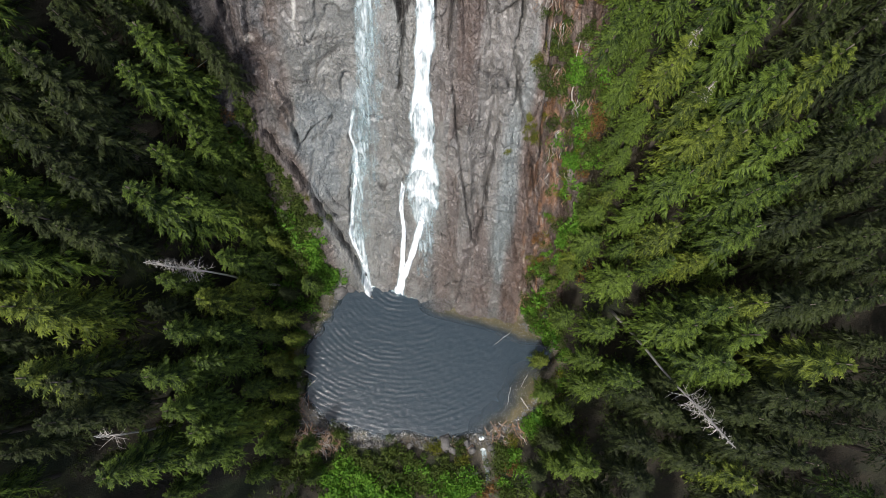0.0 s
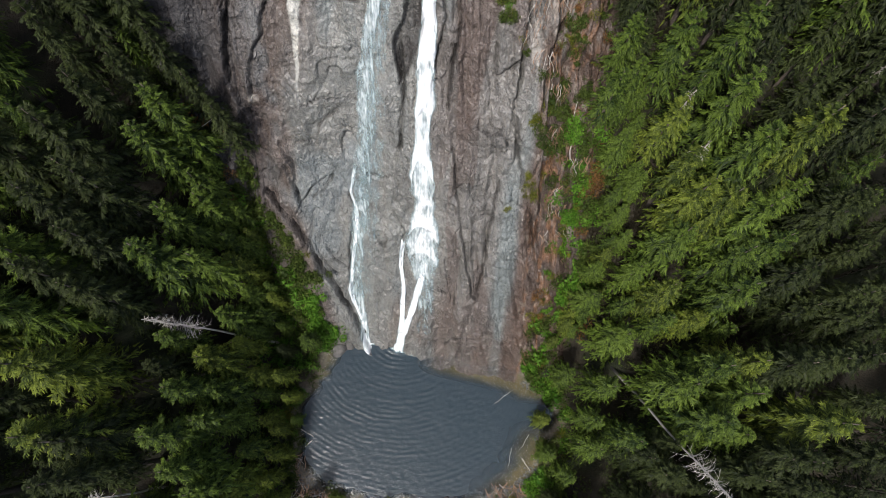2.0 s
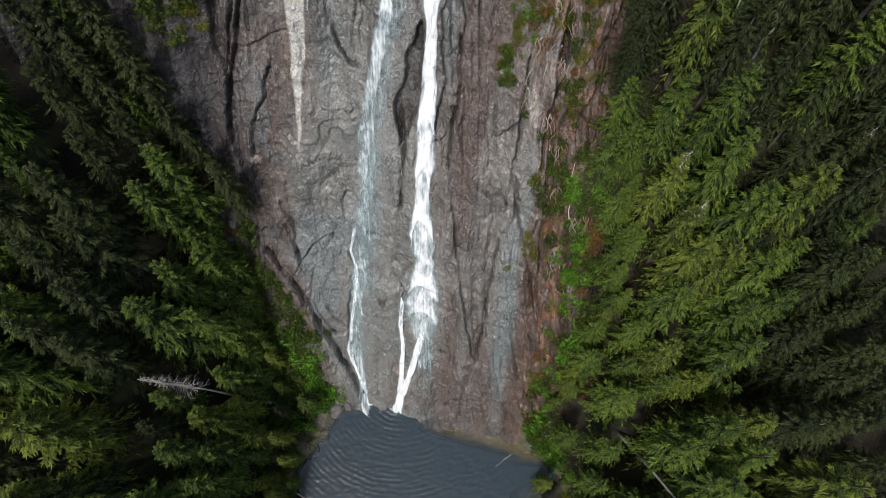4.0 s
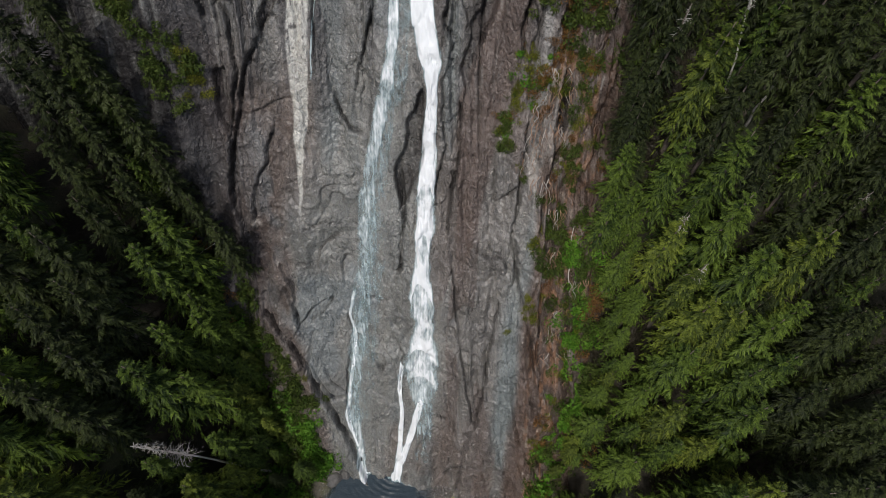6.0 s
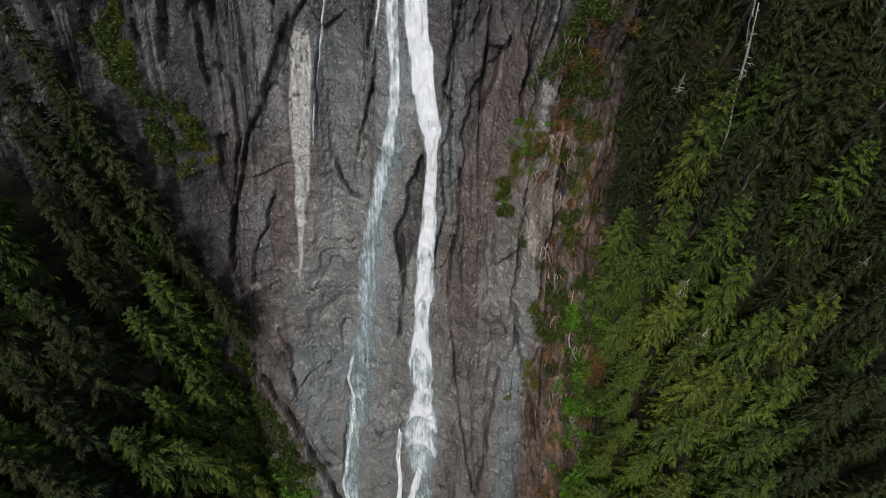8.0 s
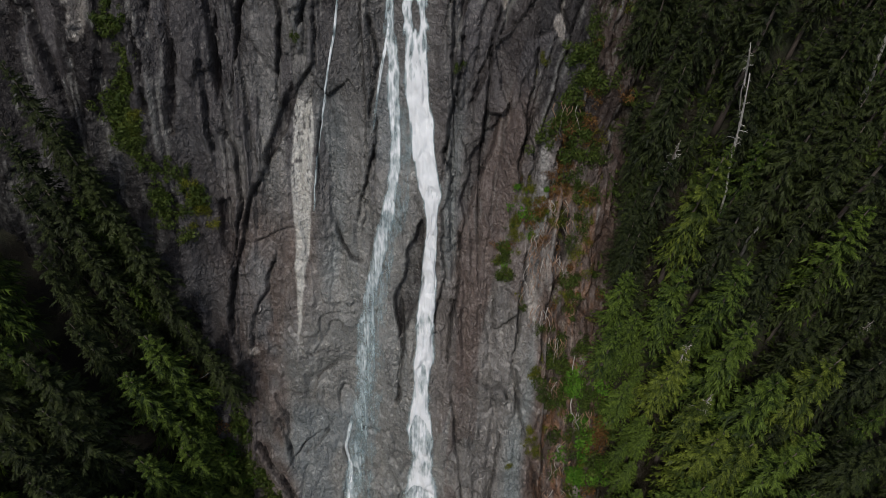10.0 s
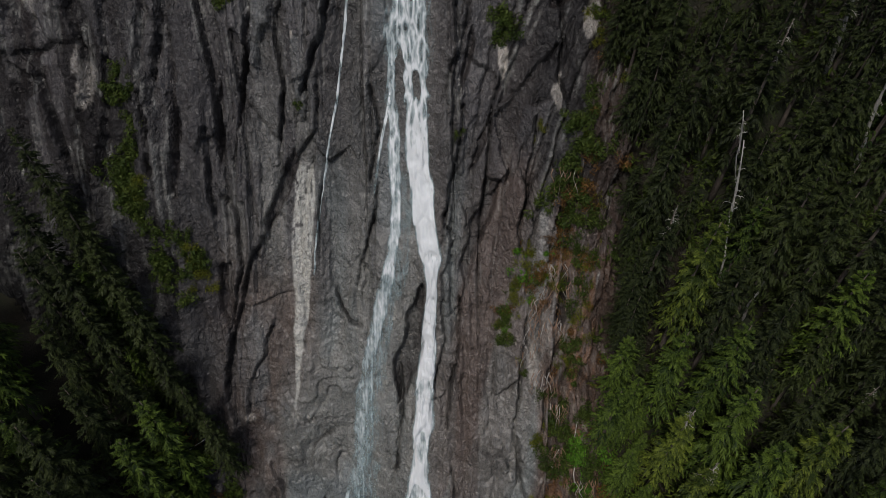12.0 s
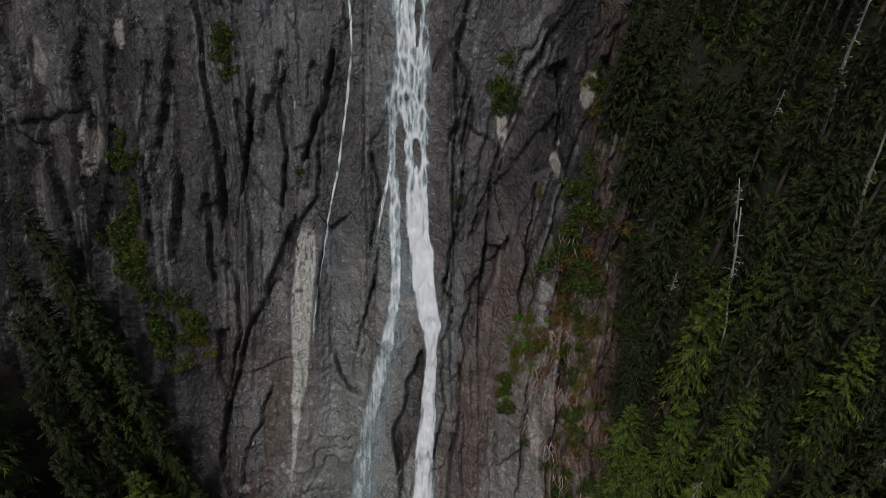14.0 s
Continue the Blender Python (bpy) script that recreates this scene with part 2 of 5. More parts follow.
def slab_relief(x, z):
    """How far the rock stands out from the slab's plane, and masks for its stains, painted shade and edge glints."""
    up = ramp(z, 28, 46)
    left = ramp(-x, 15, 22)
    right = ramp(x, 6.2, 10)
    rib = np.clip(0.05 + 0.95 * np.maximum(np.maximum(up * ramp(np.abs(x + 3), 1.5, 4.5), left * 0.9), right * 0.75), 0, 1)
    fan = 0.0075 * (np.clip(z, 0, 66) - 30) ** 2 * (ramp(x, -3, 15) - 0.3 * ramp(-x, 8, 22))
    q = x - fan + 0.7 * smooth_noise(x * 0.1, z * 0.07, 21) + 0.18 * fractal(x * 0.5, z * 0.35, 22, 3)
    a, near_a, mid_a = columns(q, z, 3.4, 31)
    b, near_b, mid_b = columns(q + 0.5 * smooth_noise(x * 0.3, z * 0.12, 33), z + 3, 1.15, 32)
    d = 1.1 * fractal(x * 0.07, z * 0.05, 41, 3) + 0.25 * fractal(x * 0.35, z * 0.16, 42, 4)
    d += rib * (1.15 * (a - 0.5) + 0.4 * (b - 0.5) + 1.2 * (mid_a - 0.5) * (lattice(np.floor(a * 997), a * 0, 5) - 0.35) + 0.5 * (mid_b - 0.5) * (b - 0.4))
    joint = np.exp(-(near_a / 0.1) ** 2) * 0.9 + np.exp(-(near_b / 0.07) ** 2) * 0.5
    joint = joint * ramp(fractal(x * 0.2, z * 0.035, 52, 3), -0.3, 0.3)
    d -= np.maximum(rib, 0.05) * joint * 0.45
    d += 0.36 * fractal(q * 1.7, z * 0.07, 57, 3) * (0.08 + 0.92 * ramp(x, -0.5, 1.5)) * (1 - 0.6 * up)
    lump = 1 - np.abs(fractal(x * 0.75, z * 0.6, 65, 4)) * 2
    d += 0.17 * lump * (1 - 0.75 * rib) * ramp(fractal(x * 0.12, z * 0.1, 66, 2), -0.5, 0.3)
    scallop = np.abs(fractal(x * 0.22, z * 0.15, 45, 3))
    d -= (1 - rib) * (1 - up) * 0.35 * np.exp(-(scallop / 0.03) ** 2) * ramp(smooth_noise(x * 0.2, z * 0.2, 46), 0.0, 0.5)
    wx, wz = x + 0.3 * fractal(x * 0.8, z * 0.5, 53, 3) - fan, z + 0.5 * fractal(x * 0.6 + 9, z * 0.5, 54, 3)
    big, edge_big = facets(wx, wz, 2.3, 6.5, 150)
    small, edge_small = facets(wx, wz, 0.9, 1.7, 160)
    d += big * (0.08 + 0.5 * rib) + small * (0.05 + 0.07 * rib)
    chip = np.exp(-(edge_big / 0.05) ** 2) * ramp(smooth_noise(x * 0.4, z * 0.2, 58), -0.3, 0.4)
    d -= 0.12 * chip * np.maximum(rib, 0.35)
    d += 0.06 * (1 - np.abs(smooth_noise(wx * 2.2, wz * 1.3, 47)) * 2) + 0.05 * (1 - np.abs(smooth_noise(wx * 4.2, wz * 2.6, 48)) * 2)
    lip = fractal(x * 0.16, z * 0.16, 49, 3) * 3.0
    lip = lip - np.floor(lip)
    broken = ramp(smooth_noise(x * 0.3, z * 0.3, 55), -0.25, 0.35) * (1 - 0.85 * up)
    d += (1 - 0.7 * rib) * broken * 0.4 * lip
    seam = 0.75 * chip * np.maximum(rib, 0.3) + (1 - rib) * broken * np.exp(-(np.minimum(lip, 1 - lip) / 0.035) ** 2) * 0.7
    cx, cz = x + 0.16 * smooth_noise(x * 0.9, z * 0.9, 51) + 0.07 * smooth_noise(x * 2.6, z * 2.6, 62), z + 0.16 * smooth_noise(x * 0.9 + 5, z * 0.9, 63)
    for rows, width, depth, step in CRACKS:
        if x.size < 50 and np.abs(x[..., None] - [r[0] for r in rows]).min() > 6:
            continue
        far, side = beside_line(cx, cz, rows)
        open_here = np.clip(0.75 + 0.45 * smooth_noise(x * 0.6, z * 0.6, 64), 0.2, 1)
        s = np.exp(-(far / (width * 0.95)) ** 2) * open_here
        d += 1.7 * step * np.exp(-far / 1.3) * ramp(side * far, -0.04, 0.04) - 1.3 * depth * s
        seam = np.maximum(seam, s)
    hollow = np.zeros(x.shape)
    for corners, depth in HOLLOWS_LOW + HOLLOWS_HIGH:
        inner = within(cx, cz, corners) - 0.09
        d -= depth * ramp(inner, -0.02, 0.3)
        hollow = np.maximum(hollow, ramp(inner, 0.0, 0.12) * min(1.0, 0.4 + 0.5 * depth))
    # the low block beside the pool, and the hollow of the wall beyond the left-hand forest
    d += 0.45 * ramp(-x - 8.5 - 0.72 * (z + 1), 0, 0.9) * ramp(10 - z, 0, 3) * ramp(x, -22, -17)
    d -= 5.0 * ramp(-x, 24, 34) * ramp(40 - z, 0, 16)
    # broken ground at the right-hand edge
    d += right * ramp(x, 7.5, 13) * (0.9 * fractal(x * 0.5, z * 0.22, 61, 4) + 0.5)
    # thin lines just beside the joints, for glints painted in the colour
    edge_glint = np.exp(-((near_a - 0.26) / 0.09) ** 2) + 0.7 * np.exp(-((near_b - 0.17) / 0.06) ** 2)
    edge_glint = edge_glint * rib * ramp(fractal(x * 0.9, z * 0.35, 59, 3), 0.1, 0.4)
    return d, rib, joint * np.maximum(rib, 0.15), seam, a, b, edge_glint, hollow


def on_slab(x, z, out=0.0):
    """A place on the rock face, so far out from it."""
    d = slab_relief(np.atleast_1d(float(x)), np.atleast_1d(float(z)))[0][0] + out
    return Vector((x, float(foot(x)) + LEAN * z - d * 0.781, z + d * 0.625))


# ---- materials ----
def material(name):
    m = bpy.data.materials.new(name)
    m.use_nodes = True
    n, l = m.node_tree.nodes, m.node_tree.links
    return m, n, l, n["Principled BSDF"]


def node(n, kind, **inputs):
    made = n.new("ShaderNode" + kind)
    for key, value in inputs.items():
        made.inputs[key.replace("_", " ")].default_value = value
    return made


def noise_node(n, l, vector, scale, detail=4.0, rough=0.55, stretch=None):
    made = node(n, "TexNoise", Scale=scale, Detail=detail, Roughness=rough)
    if stretch:
        place = node(n, "Mapping", Scale=stretch)
        l.new(vector, place.inputs["Vector"])
        vector = place.outputs[0]
    l.new(vector, made.inputs["Vector"])
    return made.outputs["Fac"]


def spread(n, l, value, a, b, c, d):
    made = node(n, "MapRange", From_Min=a, From_Max=b, To_Min=c, To_Max=d)
    l.new(value, made.inputs["Value"])
    return made.outputs[0]


def times(n, l, a, b, kind="MULTIPLY"):
    made = n.new("ShaderNodeMath")
    made.operation = kind
    for k, v in ((0, a), (1, b)):
        if isinstance(v, (int, float)):
            made.inputs[k].default_value = v
        else:
            l.new(v, made.inputs[k])
    return made.outputs[0]


def mixed(n, l, fac, a, b, kind="MIX"):
    made = n.new("ShaderNodeMix")
    made.data_type, made.blend_type = "RGBA", kind
    for k, v in ((0, fac), (6, a), (7, b)):
        if isinstance(v, (int, float)):
            made.inputs[k].default_value = v
        elif isinstance(v, tuple):
            made.inputs[k].default_value = (*v, 1)
        else:
            l.new(v, made.inputs[k])
    return made.outputs[2]


def bumped(n, l, bsdf, height, strength, distance):
    b = node(n, "Bump", Strength=strength, Distance=distance)
    l.new(height, b.inputs["Height"])
    l.new(b.outputs[0], bsdf.inputs["Normal"])
    return b


def place_of(n):
    return n.new("ShaderNodeTexCoord").outputs["Object"]


def rock_material():
    """Wet slab rock: wrinkled like old hide, pimpled in rows, dark creases, a wet sheen."""
    m, n, l, p = material("wet_slab_rock")
    where = place_of(n)
    stain_and_shade = n.new("ShaderNodeAttribute")
    stain_and_shade.attribute_name = "stain_and_shade"
    warp = n.new("ShaderNodeTexNoise")
    warp.inputs["Scale"].default_value, warp.inputs["Detail"].default_value = 1.3, 3.0
    l.new(where, warp.inputs["Vector"])
    bent = n.new("ShaderNodeMix")
    bent.data_type, bent.blend_type = "RGBA", "LINEAR_LIGHT"
    bent.inputs[0].default_value = 0.35
    l.new(where, bent.inputs[6])
    l.new(warp.outputs["Color"], bent.inputs[7])
    squeeze = node(n, "Mapping", Scale=(1.15, 0.8, 0.8))
    l.new(bent.outputs[2], squeeze.inputs["Vector"])
    hide = squeeze.outputs[0]
    patch = noise_node(n, l, where, 0.3, 3, 0.6)
    streak = noise_node(n, l, where, 0.9, 4, 0.6, (1.6, 0.3, 0.3))
    fine = noise_node(n, l, hide, 8.0, 3, 0.6)
    rough = spread(n, l, patch, 0.36, 0.6, 0.35, 1.0)
    fold = times(n, l, times(n, l, noise_node(n, l, hide, 1.5, 3, 0.55), 0.5, "SUBTRACT"), 0.0, "ABSOLUTE")
    crease = spread(n, l, fold, 0.0, 0.03, 0.0, 1.0)
    lumps = noise_node(n, l, hide, 3.2, 1.8, 0.5)
    cell = node(n, "TexVoronoi", Scale=3.6, Randomness=0.9)
    cell.feature = "SMOOTH_F1"
    l.new(hide, cell.inputs["Vector"])
    pimple = spread(n, l, cell.outputs["Distance"], 0.1, 0.7, 1.0, 0.0)
    colour = mixed(n, l, 1.0, stain_and_shade.outputs["Color"], mixed(n, l, spread(n, l, streak, 0.3, 0.7, 0, 1), (0.84, 0.84, 0.85), (1.14, 1.13, 1.12)), "MULTIPLY")
    colour = mixed(n, l, 1.0, colour, mixed(n, l, spread(n, l, fine, 0.34, 0.66, 0, 1), (0.8, 0.79, 0.79), (1.18, 1.18, 1.17)), "MULTIPLY")
    # creases darkened in the colour, standing in for their shade
    colour = mixed(n, l, rough, colour, mixed(n, l, crease, (0.72, 0.71, 0.7), (1.02, 1.02, 1.02)), "MULTIPLY")
    l.new(colour, p.inputs["Base Color"])
    l.new(spread(n, l, fine, 0.3, 0.7, 0.2, 0.4), p.inputs["Roughness"])
    flute = noise_node(n, l, where, 1.4, 2, 0.5, (1.6, 0.14, 0.14))
    height = times(n, l, times(n, l, lumps, 0.85), times(n, l, pimple, 0.22), "ADD")
    height = times(n, l, height, times(n, l, crease, 0.06), "ADD")
    height = times(n, l, times(n, l, height, rough), times(n, l, flute, 0.25), "ADD")
    height = times(n, l, height, times(n, l, fine, 0.1), "ADD")
    bumped(n, l, p, height, 1.0, 0.38)
    l.new(spread(n, l, stain_and_shade.outputs["Fac"], 0.02, 0.15, 0.12, 0.62), p.inputs["Specular IOR Level"])
    return m


def foliage_material(name, dark, light, back=0.14, age_and_shade=0.0):
    """Leaves or needles; last argument: how much lighter a bough's end is, for new growth and for inner shade put into
    the colour.
    """
    m, n, l, p = material(name)
    who, island = n.new("ShaderNodeObjectInfo"), n.new("ShaderNodeNewGeometry")
    where = place_of(n)
    f = times(n, l, times(n, l, who.outputs["Random"], 0.42), spread(n, l, island.outputs["Random Per Island"], 0, 1, -0.2, 0.6), "ADD")
    f = times(n, l, f, spread(n, l, noise_node(n, l, where, 0.8, 3), 0.3, 0.7, -0.3, 0.34), "ADD")
    f = times(n, l, f, spread(n, l, noise_node(n, l, where, 11.0, 2, 0.6), 0.35, 0.65, -0.22, 0.22), "ADD")
    # ends lightened, inside darkened: new growth plus shade painted into the needles
    if age_and_shade:
        young_lit = n.new("ShaderNodeAttribute")
        young_lit.attribute_name = "young_lit"
        f = times(n, l, f, spread(n, l, young_lit.outputs["Fac"], 0.0, 1.0, -age_and_shade, age_and_shade), "ADD")
    colour = mixed(n, l, spread(n, l, f, 0.0, 1.15, 0.0, 1.0), dark, light)
    l.new(colour, p.inputs["Base Color"])
    p.inputs["Roughness"].default_value = 0.55
    p.inputs["Specular IOR Level"].default_value = 0.15
    t = n.new("ShaderNodeBsdfTranslucent")
    l.new(colour, t.inputs["Color"])
    mix = node(n, "MixShader", Fac=back)
    l.new(p.outputs[0], mix.inputs[1])
    l.new(t.outputs[0], mix.inputs[2])
    l.new(mix.outputs[0], n["Material Output"].inputs["Surface"])
    return m


def wood_material(name, a, b, rough=0.85):
    m, n, l, p = material(name)
    where = place_of(n)
    grain = noise_node(n, l, where, 7.0, 5, 0.6, (3, 3, 0.4))
    who = n.new("ShaderNodeObjectInfo")
    f = times(n, l, spread(n, l, grain, 0.3, 0.7, 0, 0.8), times(n, l, who.outputs["Random"], 0.3), "ADD")
    l.new(mixed(n, l, f, a, b), p.inputs["Base Color"])
    p.inputs["Roughness"].default_value = rough
    bumped(n, l, p, grain, 0.6, 0.05)
    return m


def stone_material(name, a, b):
    m, n, l, p = material(name)
    where = place_of(n)
    who = n.new("ShaderNodeObjectInfo")
    f = times(n, l, spread(n, l, noise_node(n, l, where, 3.0, 6, 0.65), 0.3, 0.7, 0, 0.75), times(n, l, who.outputs["Random"], 0.3), "ADD")
    l.new(mixed(n, l, f, a, b), p.inputs["Base Color"])
    p.inputs["Roughness"].default_value = 0.7
    bumped(n, l, p, noise_node(n, l, where, 9.0, 6, 0.7), 0.7, 0.08)
    return m


def ground_material():
    m, n, l, p = material("forest_floor_and_shore")
    where = place_of(n)
    stain_and_shade = n.new("ShaderNodeAttribute")
    stain_and_shade.attribute_name = "stain_and_shade"
    litter = noise_node(n, l, where, 5.0, 6, 0.7)
    patch = noise_node(n, l, where, 0.6, 4, 0.6)
    colour = mixed(n, l, 1.0, stain_and_shade.outputs["Color"], mixed(n, l, spread(n, l, litter, 0.3, 0.7, 0, 1), (0.45, 0.44, 0.42), (1.55, 1.5, 1.4)), "MULTIPLY")
    colour = mixed(n, l, 1.0, colour, mixed(n, l, spread(n, l, patch, 0.35, 0.65, 0, 1), (0.7, 0.75, 0.7), (1.25, 1.2, 1.15)), "MULTIPLY")
    l.new(colour, p.inputs["Base Color"])
    p.inputs["Roughness"].default_value = 0.9
    bumped(n, l, p, litter, 0.8, 0.15)
    return m


def pool_material():
    """Clear over the shallows, murky blue-grey over the deep."""
    m, n, l, p = material("rippled_pool_water")
    where = place_of(n)
    p.inputs["Base Color"].default_value = (0.88, 0.94, 1.0, 1)
    p.inputs["Transmission Weight"].default_value = 1.0
    deep = node(n, "BsdfPrincipled", Base_Color=(0.027, 0.042, 0.054, 1))
    b = bumped(n, l, p, noise_node(n, l, where, 4.2, 3, 0.6, (1, 1.7, 1)), 0.42, 0.06)
    l.new(b.outputs[0], deep.inputs["Normal"])
    for q in (p, deep):
        q.inputs["Roughness"].default_value = 0.18
        q.inputs["IOR"].default_value = 1.33
        q.inputs["Specular IOR Level"].default_value = 0.4
    murk = n.new("ShaderNodeAttribute")
    murk.attribute_name = "murk"
    mix = n.new("ShaderNodeMixShader")
    l.new(murk.outputs["Fac"], mix.inputs[0])
    l.new(p.outputs[0], mix.inputs[1])
    l.new(deep.outputs[0], mix.inputs[2])
    l.new(mix.outputs[0], n["Material Output"].inputs["Surface"])
    return m


def white_water_material():
    """Aerated water: dense white where foam is thick, a lacy veil where it is thin."""
    m, n, l, p = material("falling_white_water")
    uv = n.new("ShaderNodeTexCoord").outputs["UV"]
    foam = n.new("ShaderNodeAttribute")
    foam.attribute_name = "foam"
    streak = noise_node(n, l, uv, 1.5, 3, 0.55, (2.6, 0.14, 1))
    clump = noise_node(n, l, uv, 1.1, 3, 0.6, (1.2, 0.5, 1))
    lace = noise_node(n, l, uv, 2.6, 4, 0.6, (1.5, 0.55, 1))
    f = times(n, l, foam.outputs["Fac"], times(n, l, spread(n, l, streak, 0.3, 0.7, -0.13, 0.13), spread(n, l, clump, 0.3, 0.7, -0.12, 0.12), "ADD"), "ADD")
    f = times(n, l, f, spread(n, l, lace, 0.3, 0.7, -0.15, 0.15), "ADD")
    bend = node(n, "Mapping", Scale=(1.9, 0.62, 1))
    sway = n.new("ShaderNodeMix")
    sway.data_type, sway.blend_type = "RGBA", "LINEAR_LIGHT"
    sway.inputs[0].default_value = 0.22
    wave = node(n, "TexNoise", Scale=0.9, Detail=2.0)
    l.new(uv, wave.inputs["Vector"])
    l.new(uv, sway.inputs[6])
    l.new(wave.outputs["Color"], sway.inputs[7])
    l.new(sway.outputs[2], bend.inputs["Vector"])
    net = node(n, "TexVoronoi", Scale=1.0)
    net.feature = "DISTANCE_TO_EDGE"
    l.new(bend.outputs[0], net.inputs["Vector"])
    part_of = n.new("ShaderNodeSeparateXYZ")
    l.new(uv, part_of.inputs[0])
    loose = spread(n, l, part_of.outputs[1], 43.0, 51.0, 0.22, 1.0)
    f = times(n, l, f, times(n, l, spread(n, l, net.outputs["Distance"], 0.0, 0.3, 0.2, -0.24), loose), "ADD")
    cover = spread(n, l, f, 0.12, 0.8, 0.0, 0.97)
    l.new(mixed(n, l, spread(n, l, f, 0.25, 0.8, 0, 1), (0.34, 0.49, 0.52), (0.78, 0.81, 0.83)), p.inputs["Base Color"])
    p.inputs["Roughness"].default_value = 0.5
    p.inputs["Specular IOR Level"].default_value = 0.25
    bumped(n, l, p, times(n, l, streak, times(n, l, lace, 0.4), "ADD"), 0.35, 0.12)
    clear = n.new("ShaderNodeBsdfTransparent")
    mix = n.new("ShaderNodeMixShader")
    l.new(cover, mix.inputs[0])
    l.new(clear.outputs[0], mix.inputs[1])
    l.new(p.outputs[0], mix.inputs[2])
    l.new(mix.outputs[0], n["Material Output"].inputs["Surface"])
    return m


ROCK = rock_material()
GROUND = ground_material()
POOL = pool_material()
WHITE = white_water_material()
# dark needles, lowered further to carry the shade of outer and high forest
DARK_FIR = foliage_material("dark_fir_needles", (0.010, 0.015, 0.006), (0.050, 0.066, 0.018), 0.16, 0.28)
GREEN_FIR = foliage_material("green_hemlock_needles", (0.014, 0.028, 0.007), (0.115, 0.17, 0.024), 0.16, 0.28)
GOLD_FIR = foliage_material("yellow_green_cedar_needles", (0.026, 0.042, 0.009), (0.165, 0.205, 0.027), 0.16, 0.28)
LEAF = foliage_material("bright_shrub_leaves", (0.036, 0.11, 0.008), (0.15, 0.29, 0.036), 0.25)
DULL_LEAF = foliage_material("dull_shrub_leaves", (0.028, 0.048, 0.009), (0.1, 0.132, 0.027), 0.2)
RUST_LEAF = foliage_material("rusty_dry_leaves", (0.10, 0.048, 0.018), (0.30, 0.17, 0.06), 0.25)
MOSS = foliage_material("olive_moss", (0.06, 0.075, 0.008), (0.22, 0.22, 0.03), 0.2)
BARK = wood_material("grey_brown_bark", (0.05, 0.038, 0.03), (0.16, 0.13, 0.11))
DEAD = wood_material("bleached_dead_wood", (0.26, 0.24, 0.22), (0.55, 0.52, 0.48))
DRIFT = wood_material("brown_driftwood", (0.13, 0.07, 0.042), (0.40, 0.26, 0.175))
BOULDER = stone_material("grey_boulder", (0.05, 0.05, 0.048), (0.17, 0.16, 0.15))


# ---- building ----
def mesh_of(name, verts, faces, mat, smooth=False):
    me = bpy.data.meshes.new(name)
    verts, faces = np.asarray(verts, np.float32), np.asarray(faces, np.int32)
    k = faces.shape[1]
    me.vertices.add(len(verts))
    me.vertices.foreach_set("co", verts.ravel())
    me.loops.add(faces.size)
    me.loops.foreach_set("vertex_index", faces.ravel())
    me.polygons.add(len(faces))
    me.polygons.foreach_set("loop_start", np.arange(0, faces.size, k, dtype=np.int32))
    me.polygons.foreach_set("use_smooth", np.full(len(faces), smooth, bool))
    me.update(calc_edges=True)
    me.materials.append(mat)
    return me


def colour_points(me, colours):
    rgba = np.ones((len(colours), 4), np.float32)
    rgba[:, :3] = colours
    me.attributes.new("stain_and_shade", "FLOAT_COLOR", "POINT").data.foreach_set("color", rgba.ravel())


def grid_faces(rows, cols):
    i = np.arange(rows * cols).reshape(rows, cols)
    return np.stack([i[:-1, :-1], i[:-1, 1:], i[1:, 1:], i[1:, :-1]], -1).reshape(-1, 4)


def part(name, me, parent, label=""):
    ob = new(name, me)
    ob.parent = parent
    return tagged(ob, label)


def thing(name, label, category, group="", kind="", at=(0, 0, 0)):
    ob = new(name)
    ob.location = at
    return tagged(ob, label, category, group, kind)


def tube(points, radii, sides=6):
    """A tapered round stick along points: vertices and triangles."""
    pts, v, f = [Vector(p) for p in points], [], []
    for k, p in enumerate(pts):
        along = (pts[min(k + 1, len(pts) - 1)] - pts[max(k - 1, 0)]).normalized()
        side = along.cross(Vector((0.31, 0.2, 0.93)))
        side = side.normalized() if side.length > 1e-3 else Vector((1, 0, 0))
        up = along.cross(side)
        for s in range(sides):
            a = 2 * math.pi * s / sides
            v.append(p + (side * math.cos(a) + up * math.sin(a)) * radii[k])
    for k in range(len(pts) - 1):
        for s in range(sides):
            a, b = k * sides + s, k * sides + (s + 1) % sides
            f += [(a, b, b + sides), (a, b + sides, a + sides)]
    base, tip = len(v), len(v) + 1
    v += [pts[0], pts[-1]]
    for s in range(sides):
        f += [(base, (s + 1) % sides, s), (tip, (len(pts) - 1) * sides + s, (len(pts) - 1) * sides + (s + 1) % sides)]
    return np.array([tuple(p) for p in v]), np.array(f)


def gather(pieces):
    v, f, n = [], [], 0
    for a, b in pieces:
        v.append(a)
        f.append(b + n)
        n += len(a)
    return np.concatenate(v), np.concatenate(f)


# ---- the large structure ----
def uneven(*stretches):
    """Grid lines: (from, to, step) joined end to end."""
    return np.concatenate([np.arange(a, b, s) for a, b, s in stretches] + [[stretches[-1][1]]])


def far_lines(start, end, n):
    return start * (end / start) ** (np.arange(1, n + 1) / n)


